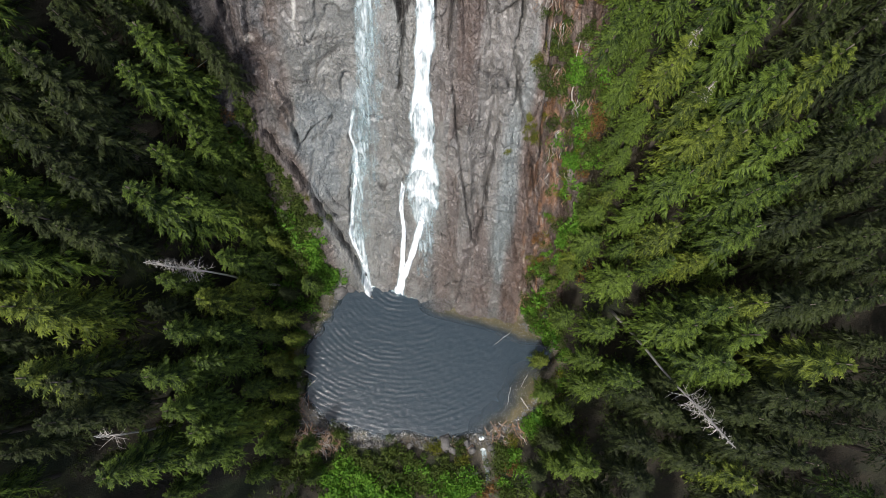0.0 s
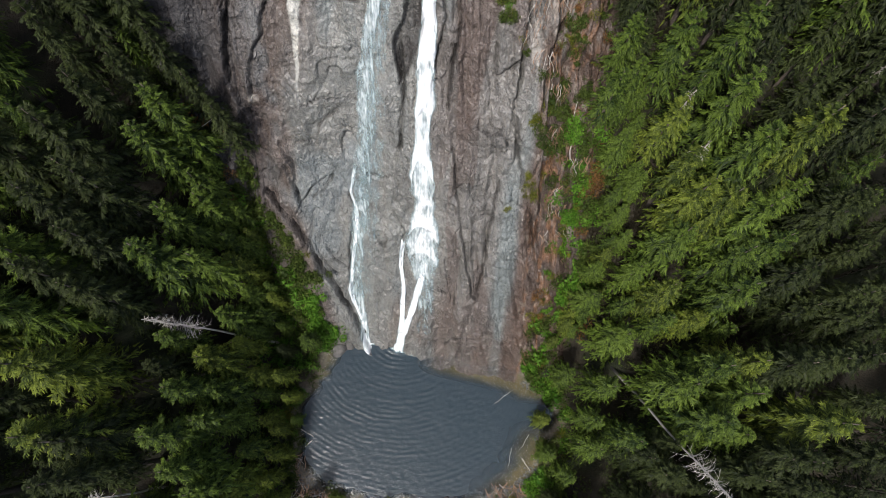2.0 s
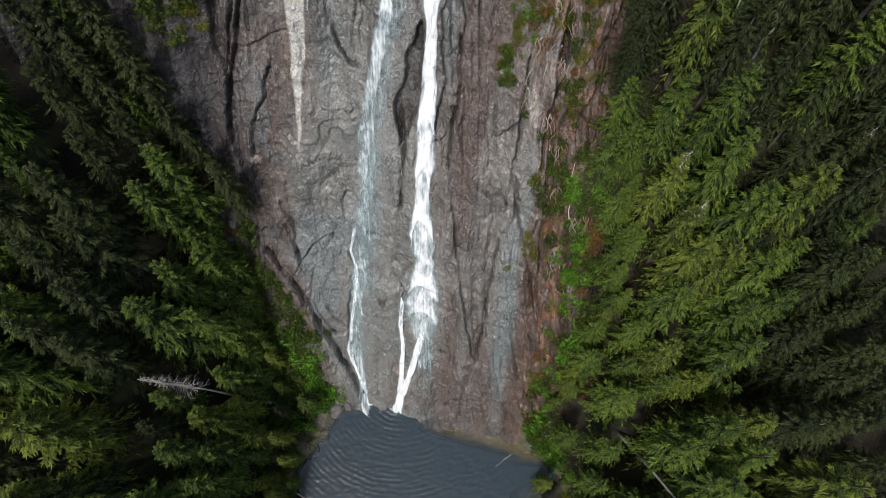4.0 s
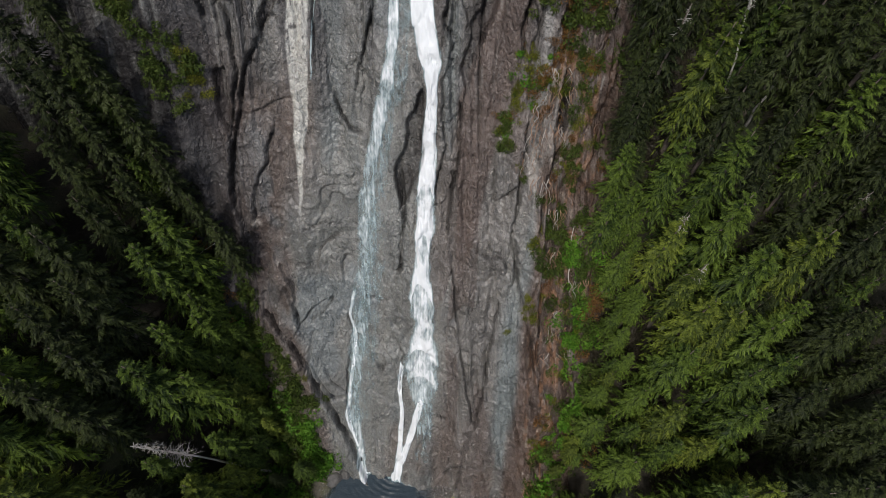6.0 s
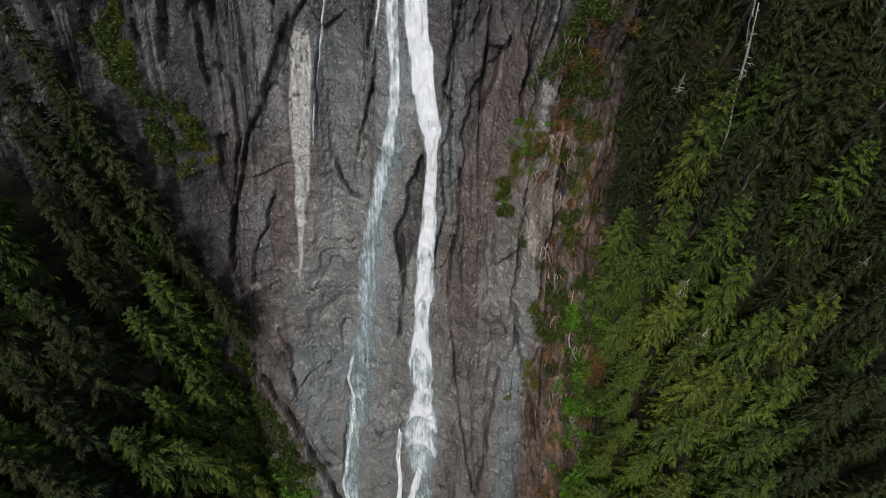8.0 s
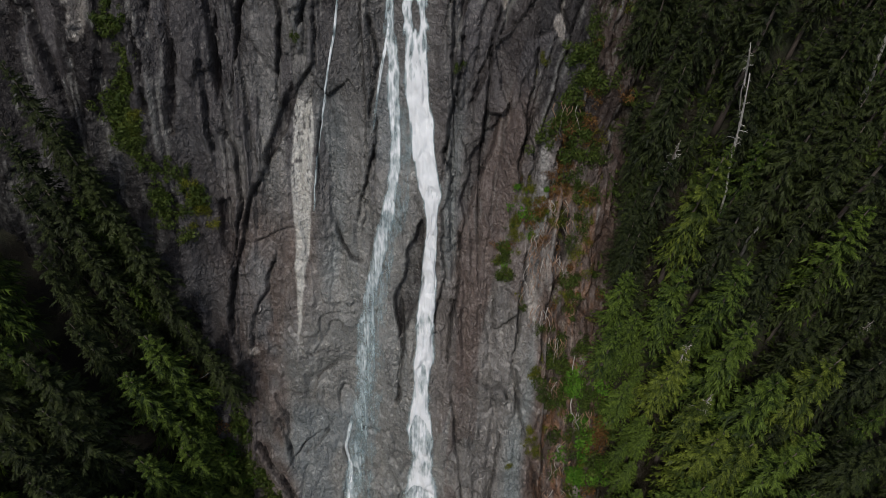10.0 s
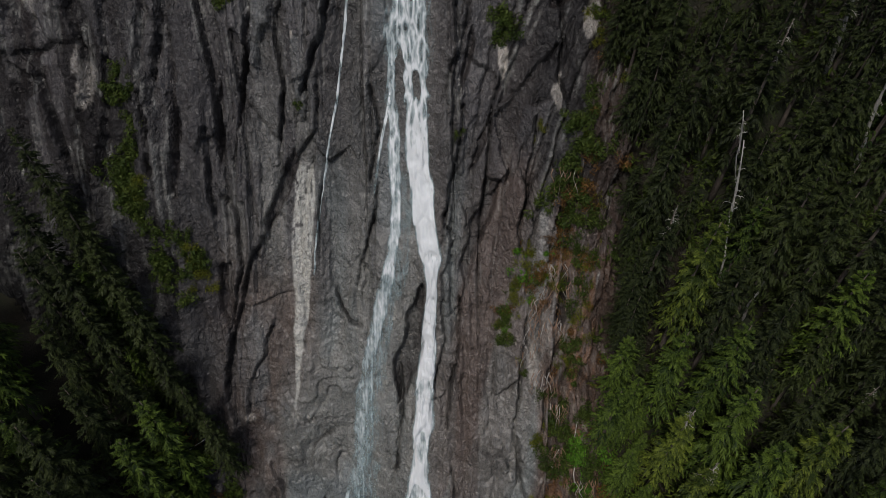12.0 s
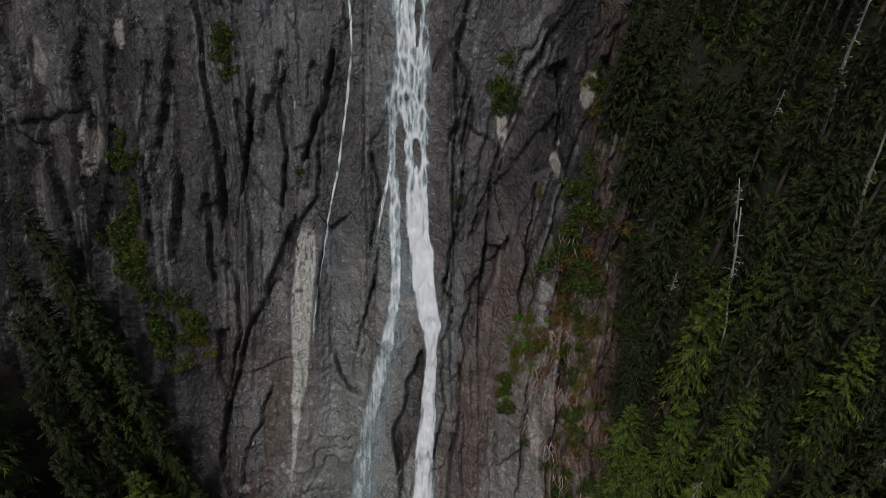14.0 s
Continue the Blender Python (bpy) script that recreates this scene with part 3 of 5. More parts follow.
def build_ground():
    far_x = far_lines(100, 3000, 16)
    xs = np.concatenate([-far_x[::-1], uneven((-100, -24, 1.6), (-24, 18, 0.33), (18, 100, 1.6)), far_x])
    ys = np.concatenate([-far_lines(60, 3000, 18)[::-1], uneven((-60, -22, 1.4), (-22, 11, 0.33), (11, 110, 1.6)), far_lines(110, 3000, 16)])
    x, y = np.meshgrid(xs, ys)
    z = land(x, y)
    shore = pool_edge(x, y)
    # floor and moss tones kept low: shade between trees is in the colour
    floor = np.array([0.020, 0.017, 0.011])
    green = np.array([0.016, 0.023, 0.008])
    gravel = np.array([0.145, 0.13, 0.108])
    bed = np.array([0.10, 0.084, 0.04])
    silt = np.array([0.010, 0.024, 0.040])
    far = np.array([0.03, 0.045, 0.02])
    mossy = ramp(fractal(x * 0.3, y * 0.3, 81, 3), -0.1, 0.5)[..., None]
    c = floor + (green - floor) * mossy
    beach = (ramp(-shore, -1.2, -0.2) * ramp(20 + y * 0 - np.abs(y + 3), 0, 3))[..., None]
    c = c + (gravel - c) * beach
    wet = ramp(-shore, 0.0, 0.3)[..., None]
    c = c + (bed - c) * wet
    shallow = np.maximum(ramp(x, 2, 8) * ramp(-y, 1, 5), ramp(x, -4, 0) * ramp(y - foot(x), -4.4, -2.8))
    deep = (ramp(-shore, 0.1, 0.7) * (1 - shallow) + ramp(-shore, 0.9, 3.4) * shallow * ramp(foot(x) - y, 1.6, 3.4))[..., None]
    c = c + (silt - c) * deep
    brook = (np.exp(-((x - 4.9 - 0.18 * (-12 - y)) / 1.2) ** 2) * ramp(-y, 10, 12) * ramp(y, -40, -30))[..., None]
    c = c + (gravel * 0.7 - c) * brook
    away = ramp(np.hypot(x, y), 110, 200)[..., None]
    c = c + (far - c) * away
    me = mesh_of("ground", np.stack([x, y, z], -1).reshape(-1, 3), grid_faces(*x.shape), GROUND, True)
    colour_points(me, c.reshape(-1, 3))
    tagged(new("ground", me), "dark forest floor with gravel shore and steep slopes", "ground", kind="structure")


PALE = [(45.5, -12.5, 0.7), (44.2, -12.6, 0.9), (40.7, -13.0, 0.9), (36.6, -13.3, 0.8), (32.2, -13.7, 0.42), (28.0, -14.2, 0.18), (24.0, -14.6, 0.05)]


# light bare patches of rock: x, height, half width, half height, strength
BARE = [(5.0, 54.6, 0.5, 1.3, 0.8), (12.4, 57.5, 0.6, 1.2, 0.5), (9.6, 52.9, 0.5, 1.1, 0.45), (-13.1, 54.4, 0.2, 0.25, 0.9), (9.7, 40.4, 0.4, 0.9, 0.7), (8.3, 33.9, 0.5, 1.8, 0.5), (-18.9, 25.9, 0.6, 0.4, 0.3), (10.2, 25.6, 0.4, 1.4, 0.3), (13.6, 18.4, 0.6, 1.4, 0.2), (-35.9, 57.4, 0.8, 1.6, 0.3), (-28.4, 59.0, 0.5, 0.9, 0.5), (-31.7, 51.5, 0.9, 2.0, 0.3)]


def build_cliff():
    xs = uneven((-78, -44, 0.5), (-44, -22, 0.24), (-22, 17, 0.12), (17, 21, 0.5))
    zs = uneven((-2.5, 66, 0.14), (66, 96, 0.8))
    x, z = np.meshgrid(xs, zs)
    d, rib, joint, seam, a, b, edge_glint, hollow = slab_relief(x, z)
    roll = np.clip(z - 84, 0, None) ** 2 * 0.12
    y = foot(x) + LEAN * z + roll - d * 0.781
    high = z + d * 0.625
    grey = np.array([0.192, 0.194, 0.182])
    mauve = np.array([0.126, 0.102, 0.091])
    brown = np.array([0.105, 0.075, 0.062])
    rust = np.array([0.27, 0.145, 0.08])
    teal = np.array([0.168, 0.194, 0.195])
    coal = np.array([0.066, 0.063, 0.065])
    pale = np.array([0.5, 0.49, 0.46])
    c = np.zeros(x.shape + (3,)) + grey

    def blend(to, how):
        nonlocal c
        c = c + (to - c) * np.clip(how, 0, 1)[..., None]

    q = x - 0.07 * (z - 30)
    pick = lattice(np.floor(a * 7919), np.floor(a * 0), 12)
    blend(mauve * 0.88, 0.6 * (pick < 0.3) * (0.1 + 0.9 * ramp(x, -3, 0)))
    blend(teal * 0.92, 0.6 * (pick > 0.82) * (0.25 + 0.75 * rib))
    blend(grey * 0.58, 0.8 * ((pick > 0.55) & (pick < 0.68)) * rib)
    blend(mauve, ramp(fractal(q * 0.16, z * 0.05, 91, 3), -0.2, 0.45) * (0.08 + 0.4 * ramp(x, -2, 1)) + 0.75 * ramp(q, -0.5, 3.0) * ramp(9 - q, 0, 3) * (0.6 + 0.4 * smooth_noise(q * 0.6, z * 0.05, 92)))
    blend(teal, 0.8 * ramp(smooth_noise(q * 0.45 + 3, z * 0.05, 93), 0.35, 0.75))
    blend(teal * 1.05, 0.9 * np.exp(-((x - 6.6 - 0.06 * (z - 14)) / 0.75) ** 2) * ramp(z, 4, 9) * ramp(26 - z, 0, 6))
    blend(teal, 0.9 * np.exp(-((x + 15.6 + 0.02 * (z - 33)) / 0.9) ** 2) * ramp(z, 22, 27) * ramp(42 - z, 0, 4))
    blend(brown, 0.9 * ramp(x - 0.04 * (z - 10) + 0.5 * smooth_noise(x * 0.8, z * 0.15, 101), 7.2, 8.4))
    blend(brown, 0.8 * ramp(-x + 0.42 * z, 23.5, 29) * ramp(44 - z, 0, 10))
    blend(mauve * (0.85, 0.78, 0.74), 0.75 * ramp(-x - 0.14 * z + 0.8 * smooth_noise(x * 0.5, z * 0.4, 111), 12.4, 14.2) * ramp(44 - z, 0, 10))
    blend(rust, 0.7 * ramp(x, 8.6, 10.2) * ramp(fractal(x * 2.2, z * 0.6, 94, 4), 0.0, 0.5) * ramp(52 - z, 0, 10))
    blend(pale * (0.8, 0.72, 0.64), 0.5 * ramp(x, 8.0, 10.0) * (1 - 0.8 * ramp(z, 42, 52)) * ramp(fractal(x * 3.4, z * 1.2, 95, 4), 0.55, 0.75))
    blend(pale * 0.8, 0.3 * ramp(x, 7.2, 8.6) * ramp(12.8 - x, 0, 2) * ramp(z, 28, 33) * ramp(47 - z, 0, 5) * ramp(fractal(x * 2.4, z * 0.3, 102, 3), 0.15, 0.5))
    # dark upper rock; dimness of the far left and high right is painted in
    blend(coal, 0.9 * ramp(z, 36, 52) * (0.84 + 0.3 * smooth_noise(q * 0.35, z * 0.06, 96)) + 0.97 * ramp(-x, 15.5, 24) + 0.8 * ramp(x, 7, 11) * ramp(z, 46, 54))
    # left wall and high right blackened further in the colour, in place of shade
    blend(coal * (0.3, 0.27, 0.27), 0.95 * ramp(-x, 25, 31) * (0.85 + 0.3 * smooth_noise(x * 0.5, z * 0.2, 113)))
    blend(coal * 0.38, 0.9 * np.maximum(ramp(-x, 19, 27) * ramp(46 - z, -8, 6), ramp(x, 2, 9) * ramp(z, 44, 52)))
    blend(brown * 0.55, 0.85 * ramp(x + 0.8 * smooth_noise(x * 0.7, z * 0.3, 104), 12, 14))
    blend(coal, 0.85 * ramp(b, 0.72, 0.8) * rib * ramp(z, 25, 40))
    blend(grey * 1.2, 0.65 * ramp(a, 0.72, 0.9) * rib * (1 - 0.75 * ramp(z, 40, 54)) * (1 - 0.7 * ramp(-x, 14, 19)) * ramp(fractal(x * 0.6, z * 0.18, 97, 3), -0.1, 0.4))
    plate = facets(x + 0.4 * fractal(x * 0.5, z * 0.4, 106, 3), z, 2.6, 3.4, 107)[0]
    c = c * (1 + 0.17 * np.clip(plate, -1, 1) * (1 - 0.5 * rib))[..., None]
    blend(teal * (0.95, 0.98, 1.04), 0.55 * ramp(fractal(x * 0.22, z * 0.16, 108, 3), 0.05, 0.5) * ramp(-x, 2, 6) * (1 - rib))
    tone = 0.72 + 0.56 * lattice(np.floor(a * 4999), np.floor(b * 0), 8) * rib + 0.28 * (1 - rib) + 0.22 * (b - 0.5) * rib
    c = c * tone[..., None]
    band = ramp(x - 1.2 - 0.42 * np.clip(z - 37.6, 0, None), 0, 0.3) * ramp(5.4 + 0.24 * (z - 36) - x, 0, 0.5) * ramp(z, 20, 28) * ramp(50 - z, 0, 4)
    blend(mauve * (0.9, 0.86, 0.84), 0.8 * band)
    blend(brown * (0.9, 0.85, 0.8), 0.5 * ramp(fractal(x * 0.3, z * 0.12, 109, 3), 0.0, 0.5) * ramp(12 - z, 0, 8) * ramp(x, -9, -5))
    # recess shade painted into the hollows, which the frontal sun leaves lit
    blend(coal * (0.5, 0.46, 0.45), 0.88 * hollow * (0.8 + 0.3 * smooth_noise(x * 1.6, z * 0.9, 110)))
    # cracks and joints near black: groove shade put into the colour
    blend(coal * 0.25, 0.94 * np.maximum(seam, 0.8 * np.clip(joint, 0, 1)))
    # wet glints painted as pale lines along the joint edges
    blend(grey * 0.95, 0.6 * np.clip(edge_glint, 0, 1) * ramp(z, 30, 42))
    # forest soil over the rock, its dark tone carrying shade under the trees
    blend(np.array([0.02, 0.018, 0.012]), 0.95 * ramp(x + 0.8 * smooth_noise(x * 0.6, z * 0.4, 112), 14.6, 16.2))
    for sx, sz, rx, rz, how in BARE:
        blend(pale * (0.95, 0.9, 0.86), how * ramp(1 - np.hypot((x - sx) / rx, (z - sz) / rz) + 0.5 * fractal(x * 1.6, z * 0.7, 103, 3), 0.0, 0.25))
    px, pw = strand(z, PALE, 1), strand(z, PALE, 2)
    fleck = ramp(fractal(x * 4.4, z * 2.6, 98, 2), 0.42, 0.6) * ramp(z, 36, 41)
    blend(pale * (0.98, 1.0, 0.99), 0.88 * ramp(pw * 1.15 - np.abs(x - px + 0.12 * smooth_noise(x, z * 0.7, 99)), 0, 0.15) * ramp(46 - z, 0, 1.0) * ramp(z, 24, 28) * (1 - fleck))
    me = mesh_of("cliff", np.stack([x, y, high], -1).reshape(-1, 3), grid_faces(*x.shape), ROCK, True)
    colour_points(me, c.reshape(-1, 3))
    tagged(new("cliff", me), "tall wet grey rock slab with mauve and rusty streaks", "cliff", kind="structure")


def build_pool():
    xs, ys = np.arange(-19.6, 15.6, 0.14), np.arange(-13.4, 8.8, 0.14)
    x, y = np.meshgrid(xs, ys)
    r = np.hypot((x + 5.2) * 0.92, y - 9.0)
    fade = np.exp(-r / 28)
    z = 0.021 * fade * np.sin(r * 10.5 + 2.0 * fractal(x * 0.3, y * 0.3, 11, 3)) * (0.55 + 0.7 * fractal(x * 0.45, y * 0.7, 12, 2))
    z = z + 0.014 * fractal(x * 1.5, y * 3.0, 13, 3) + 0.009 * smooth_noise(x * 3.2, y * 4.4, 14)
    me = mesh_of("pool_water", np.stack([x, y, z], -1).reshape(-1, 3), grid_faces(*x.shape), POOL, True)
    shore = pool_edge(x, y)
    shallow = np.maximum(ramp(x, 2, 8) * ramp(-y, 1, 5), ramp(x, -4, 0) * ramp(y - foot(x), -4.4, -2.8))
    murk = ramp(-shore, 0.1, 0.9) * (1 - shallow) + ramp(-shore, 1.2, 4.0) * shallow * ramp(foot(x) - y, 1.8, 3.6)
    me.attributes.new("murk", "FLOAT", "POINT").data.foreach_set("value", murk.ravel().astype(np.float32))
    ob = tagged(new("pool_water", me), "dark blue-grey plunge pool with ripples in rings", "water", kind="structure")
    ob.visible_shadow = False


build_ground()
build_cliff()
build_pool()


# ---- the waterfall ----
# dry rock that parts the water: x, height, half width, half height
ROCKS = [(-3.75, 52.3, 0.42, 1.7), (-3.55, 49.0, 0.2, 2.4), (-2.3, 51.9, 0.3, 1.1), (-2.2, 61.5, 0.2, 2.6)]


def fall_part(name, rows, parent, out, label, across=22, step=0.14, seed=0, pulse=0.3, every=3.6):
    """A sheet of water down the slab; rows: height, x, width, foam. It comes in surges with rounded fronts."""
    z0, z1 = min(r[0] for r in rows), max(r[0] for r in rows)
    zs = np.arange(z0, z1 + step, step)
    u = np.linspace(-1, 1, across)
    uu, zz = np.meshgrid(u, zs)
    surge = zz / every + 0.55 * uu ** 2 + 0.1 * smooth_noise(uu * 2.2, zz * 0.16, seed + 8) + 0.7 * smooth_noise(zz * 0.13, zz * 0, seed + 9)
    surge = surge - np.floor(surge)
    front = (1 - surge) ** 1.5 * ramp(surge, 0.0, 0.06)
    width = strand(zz, rows, 2) * (1 + 0.12 * smooth_noise(zz * 0.5, uu * 0, seed) + 0.1 * smooth_noise(zz * 1.3, np.sign(uu) * 3.7, seed + 1))
    x = strand(zz, rows, 1) + uu * width * 0.62 + 0.08 * smooth_noise(zz * 0.35, uu * 0, seed + 2)
    d = slab_relief(x, zz)[0]
    d = np.maximum(d, np.roll(d, 2, axis=0))
    pulse = pulse * (1 - 0.75 * ramp(zz, 42, 50)) * (0.35 + 0.65 * ramp(zz, 11, 18))
    lift = out * (1 - 0.8 * uu ** 2) * (0.7 + 0.8 * pulse * front) + 0.06 * fractal(x * 2.5, zz * 0.5, seed + 3, 3) * (1 - uu ** 2)
    y = foot(x) + LEAN * zz - (d + lift) * 0.781
    z = zz + (d + lift) * 0.625
    me = mesh_of(name, np.stack([x, y, z], -1).reshape(-1, 3), grid_faces(*x.shape), WHITE, True)
    foam = strand(zz, rows, 3) * (1 - 0.45 * np.abs(uu) ** 3) + 0.1 * smooth_noise(zz * 0.8, uu * 2, seed + 4) + pulse * (front - 0.4)
    foam = foam * ramp(1 - np.abs(uu) + 0.1 * smooth_noise(zz * 1.1, uu * 2, seed + 5), 0, 0.34) * ramp(z1 + 0.2 - zz, 0, 0.4)
    for hx, hz, rx, rz in ROCKS:
        foam = foam - 1.5 * ramp(1.2 - np.hypot((x - hx + 0.1 * smooth_noise(zz * 1.1, x * 0, seed + 7)) / rx, (zz - hz) / rz) + 0.4 * smooth_noise(x * 3.0, zz * 1.3, seed + 6), 0, 0.6)
    me.attributes.new("foam", "FLOAT", "POINT").data.foreach_set("value", foam.ravel().astype(np.float32))
    layer = me.uv_layers.new(name="UVMap")
    flat = np.stack([x + seed, zz], -1).reshape(-1, 2)
    index = np.empty(len(me.loops), np.int32)
    me.loops.foreach_get("vertex_index", index)
    layer.data.foreach_set("uv", flat[index].astype(np.float32).ravel())
    return part(name, me, parent, label)


MAIN_HIGH = [(80, -3.2, 2.6, 0.76), (62, -2.8, 2.7, 0.71), (57.3, -2.76, 2.9, 0.67), (55.1, -2.94, 3.4, 0.63), (53.4, -2.99, 3.3, 0.60), (50.9, -2.45, 2.1, 0.71), (48.7, -2.4, 1.95, 0.92),
             (46.4, -2.22, 2.0, 1.19), (44.1, -1.79, 1.95, 1.19), (41.8, -1.34, 2.25, 1.19), (40.4, -1.1, 1.95, 1.13), (39.5, -0.97, 1.25, 1.19), (38.2, -0.97, 1.0, 1.24), (35.7, -1.2, 1.05, 1.24)]
MAIN_LOW = [(32.6, -1.38, 1.35, 1.01), (29.6, -1.7, 1.75, 0.92), (26.9, -1.75, 1.9, 0.92), (24.9, -1.97, 1.5, 0.87), (22.3, -2.21, 1.95, 0.87), (20.7, -2.07, 2.3, 0.83), (17.3, -2.0, 2.4, 0.78),
            (14.8, -2.05, 2.9, 0.74), (12.0, -2.32, 3.3, 0.56), (10.3, -2.32, 2.8, 0.42), (8.0, -2.1, 1.9, 0.34), (5.5, -2.2, 1.9, 0.24), (3.0, -2.6, 1.8, 0.14)]
SIDE_HIGH = [(54.0, -4.4, 0.5, 0.37), (50.7, -4.7, 0.8, 0.55), (48.5, -4.24, 1.05, 0.62), (46.2, -4.31, 1.1, 0.62), (43.8, -4.22, 0.95, 0.62), (41.4, -4.32, 0.95, 0.62), (39.9, -4.56, 1.0, 0.59),
             (37.6, -5.2, 1.3, 0.55), (36.2, -5.65, 1.25, 0.55), (33.5, -6.42, 1.2, 0.52), (31.3, -7.06, 1.35, 0.46)]
SIDE_LOW = [(28.5, -7.35, 1.8, 0.44), (26.3, -7.6, 1.6, 0.39), (23.7, -7.98, 1.9, 0.36), (21.0, -8.41, 2.2, 0.34), (18.2, -8.9, 2.0, 0.34), (15.2, -9.2, 1.6, 0.42), (12.1, -9.9, 1.6, 0.39),
            (8.8, -10.3, 1.7, 0.36), (5.9, -10.5, 1.4, 0.42), (2.1, -10.0, 1.0, 0.59), (-1.0, -9.5, 0.9, 0.75)]


def build_waterfall():
    fall = thing("waterfall", "white waterfall in two strands sliding down grey rock", "waterfall", at=(0, 0, 0))
    fall_part("main_stream", MAIN_HIGH + MAIN_LOW, fall, 0.35, "thick white main stream", across=34, seed=100, pulse=0.62)
    fall_part("left_rivulet", [(13.6, -4.5, 0.5, 0.8), (11.7, -4.7, 0.5, 0.9), (10.0, -4.9, 0.45, 0.95), (7.2, -4.7, 0.5, 0.95), (4.2, -5.0, 0.6, 1.0), (1.8, -5.3, 0.8, 1.05), (-0.6, -5.7, 1.1, 1.1)], fall, 0.16, "", across=10, seed=110, pulse=0.15)
    fall_part("right_rivulet", [(12.2, -2.0, 0.9, 0.6), (10.2, -2.3, 0.8, 0.9), (8.4, -2.8, 0.75, 1.0), (6.0, -3.5, 0.7, 1.05), (3.6, -4.4, 0.8, 1.1), (1.8, -5.2, 0.9, 1.1), (-0.6, -5.7, 1.2, 1.1)], fall, 0.4, "", across=12, seed=120, pulse=0.15)
    fall_part("side_stream", SIDE_HIGH + SIDE_LOW, fall, 0.16, "thinner broken side stream", across=16, seed=130, pulse=0.16, every=3.3)
    fall_part("side_rivulet", [(20, -9.3, 0.4, 0.4), (17.4, -10.1, 0.4, 0.8), (15.3, -9.7, 0.45, 0.85), (12.6, -10.0, 0.5, 0.8), (9.5, -10.7, 0.5, 0.65), (6.5, -11.2, 0.5, 0.75), (4.4, -10.8, 0.5, 0.9), (1.5, -9.8, 0.5, 0.9)], fall, 0.14, "", across=8, seed=140, pulse=0.15)
    fall_part("side_veil", [(46, -3.7, 1.4, 0.12), (42, -3.6, 2.0, 0.24), (38, -4.4, 2.0, 0.24), (33, -5.9, 1.7, 0.24), (29, -6.5, 1.8, 0.2), (24, -7.0, 2.4, 0.2), (19, -7.8, 2.6, 0.18), (12, -8.9, 2.6, 0.17), (5, -9.6, 2.0, 0.12)], fall, 0.08, "thin lacy film of water", across=16, seed=170, pulse=0.1)
    fall_part("high_rivulet", [(52.6, -4.3, 0.35, 0.5), (50.0, -4.9, 0.35, 0.8), (48.4, -5.4, 0.25, 0.7), (46.4, -5.8, 0.2, 0.5), (44, -6.2, 0.2, 0.3)], fall, 0.1, "", across=8, seed=160, pulse=0.1)
    fall_part("trickle", [(66, -8.3, 0.22, 0.7), (61.7, -8.2, 0.22, 0.7), (57.9, -8.0, 0.22, 0.7), (53.2, -8.9, 0.2, 0.7), (50, -9.4, 0.2, 0.65), (45.9, -10.6, 0.2, 0.6), (42.6, -11.4, 0.18, 0.5), (37.6, -12.0, 0.16, 0.4)], fall, 0.08, "thin thread of water", across=6, seed=150, pulse=0.1)


build_waterfall()


def build_foam(at, reach, seed):
    """White churned water where the fall meets the pool."""
    u, a = np.meshgrid(np.linspace(0, 1, 10), np.linspace(0, 2 * math.pi, 33))
    x, y = at[0] + reach[0] * u * np.cos(a), at[1] + reach[1] * u * np.sin(a)
    z = 0.08 + 0.12 * (1 - u) * (1 + fractal(x * 2, y * 2, seed, 3))
    me = mesh_of("foam", np.stack([x, y, z], -1).reshape(-1, 3), grid_faces(*x.shape), WHITE, True)
    foam = 1.05 * (1 - u) ** 0.8 + 0.25 * fractal(x * 1.5, y * 1.5, seed + 5, 3) * (1 - u)
    me.attributes.new("foam", "FLOAT", "POINT").data.foreach_set("value", foam.ravel().astype(np.float32))
    layer = me.uv_layers.new(name="UVMap")
    index = np.empty(len(me.loops), np.int32)
    me.loops.foreach_get("vertex_index", index)
    layer.data.foreach_set("uv", np.stack([x, y * 3], -1).reshape(-1, 2)[index].astype(np.float32).ravel())
    tagged(new("foam", me), "white churned foam below the waterfall", "foam")


build_foam((-5.6, 7.3), (1.3, 0.9), 1)
build_foam((-3.0, 6.6), (2.4, 0.6), 2)
build_foam((-9.2, 7.9), (0.7, 0.5), 3)


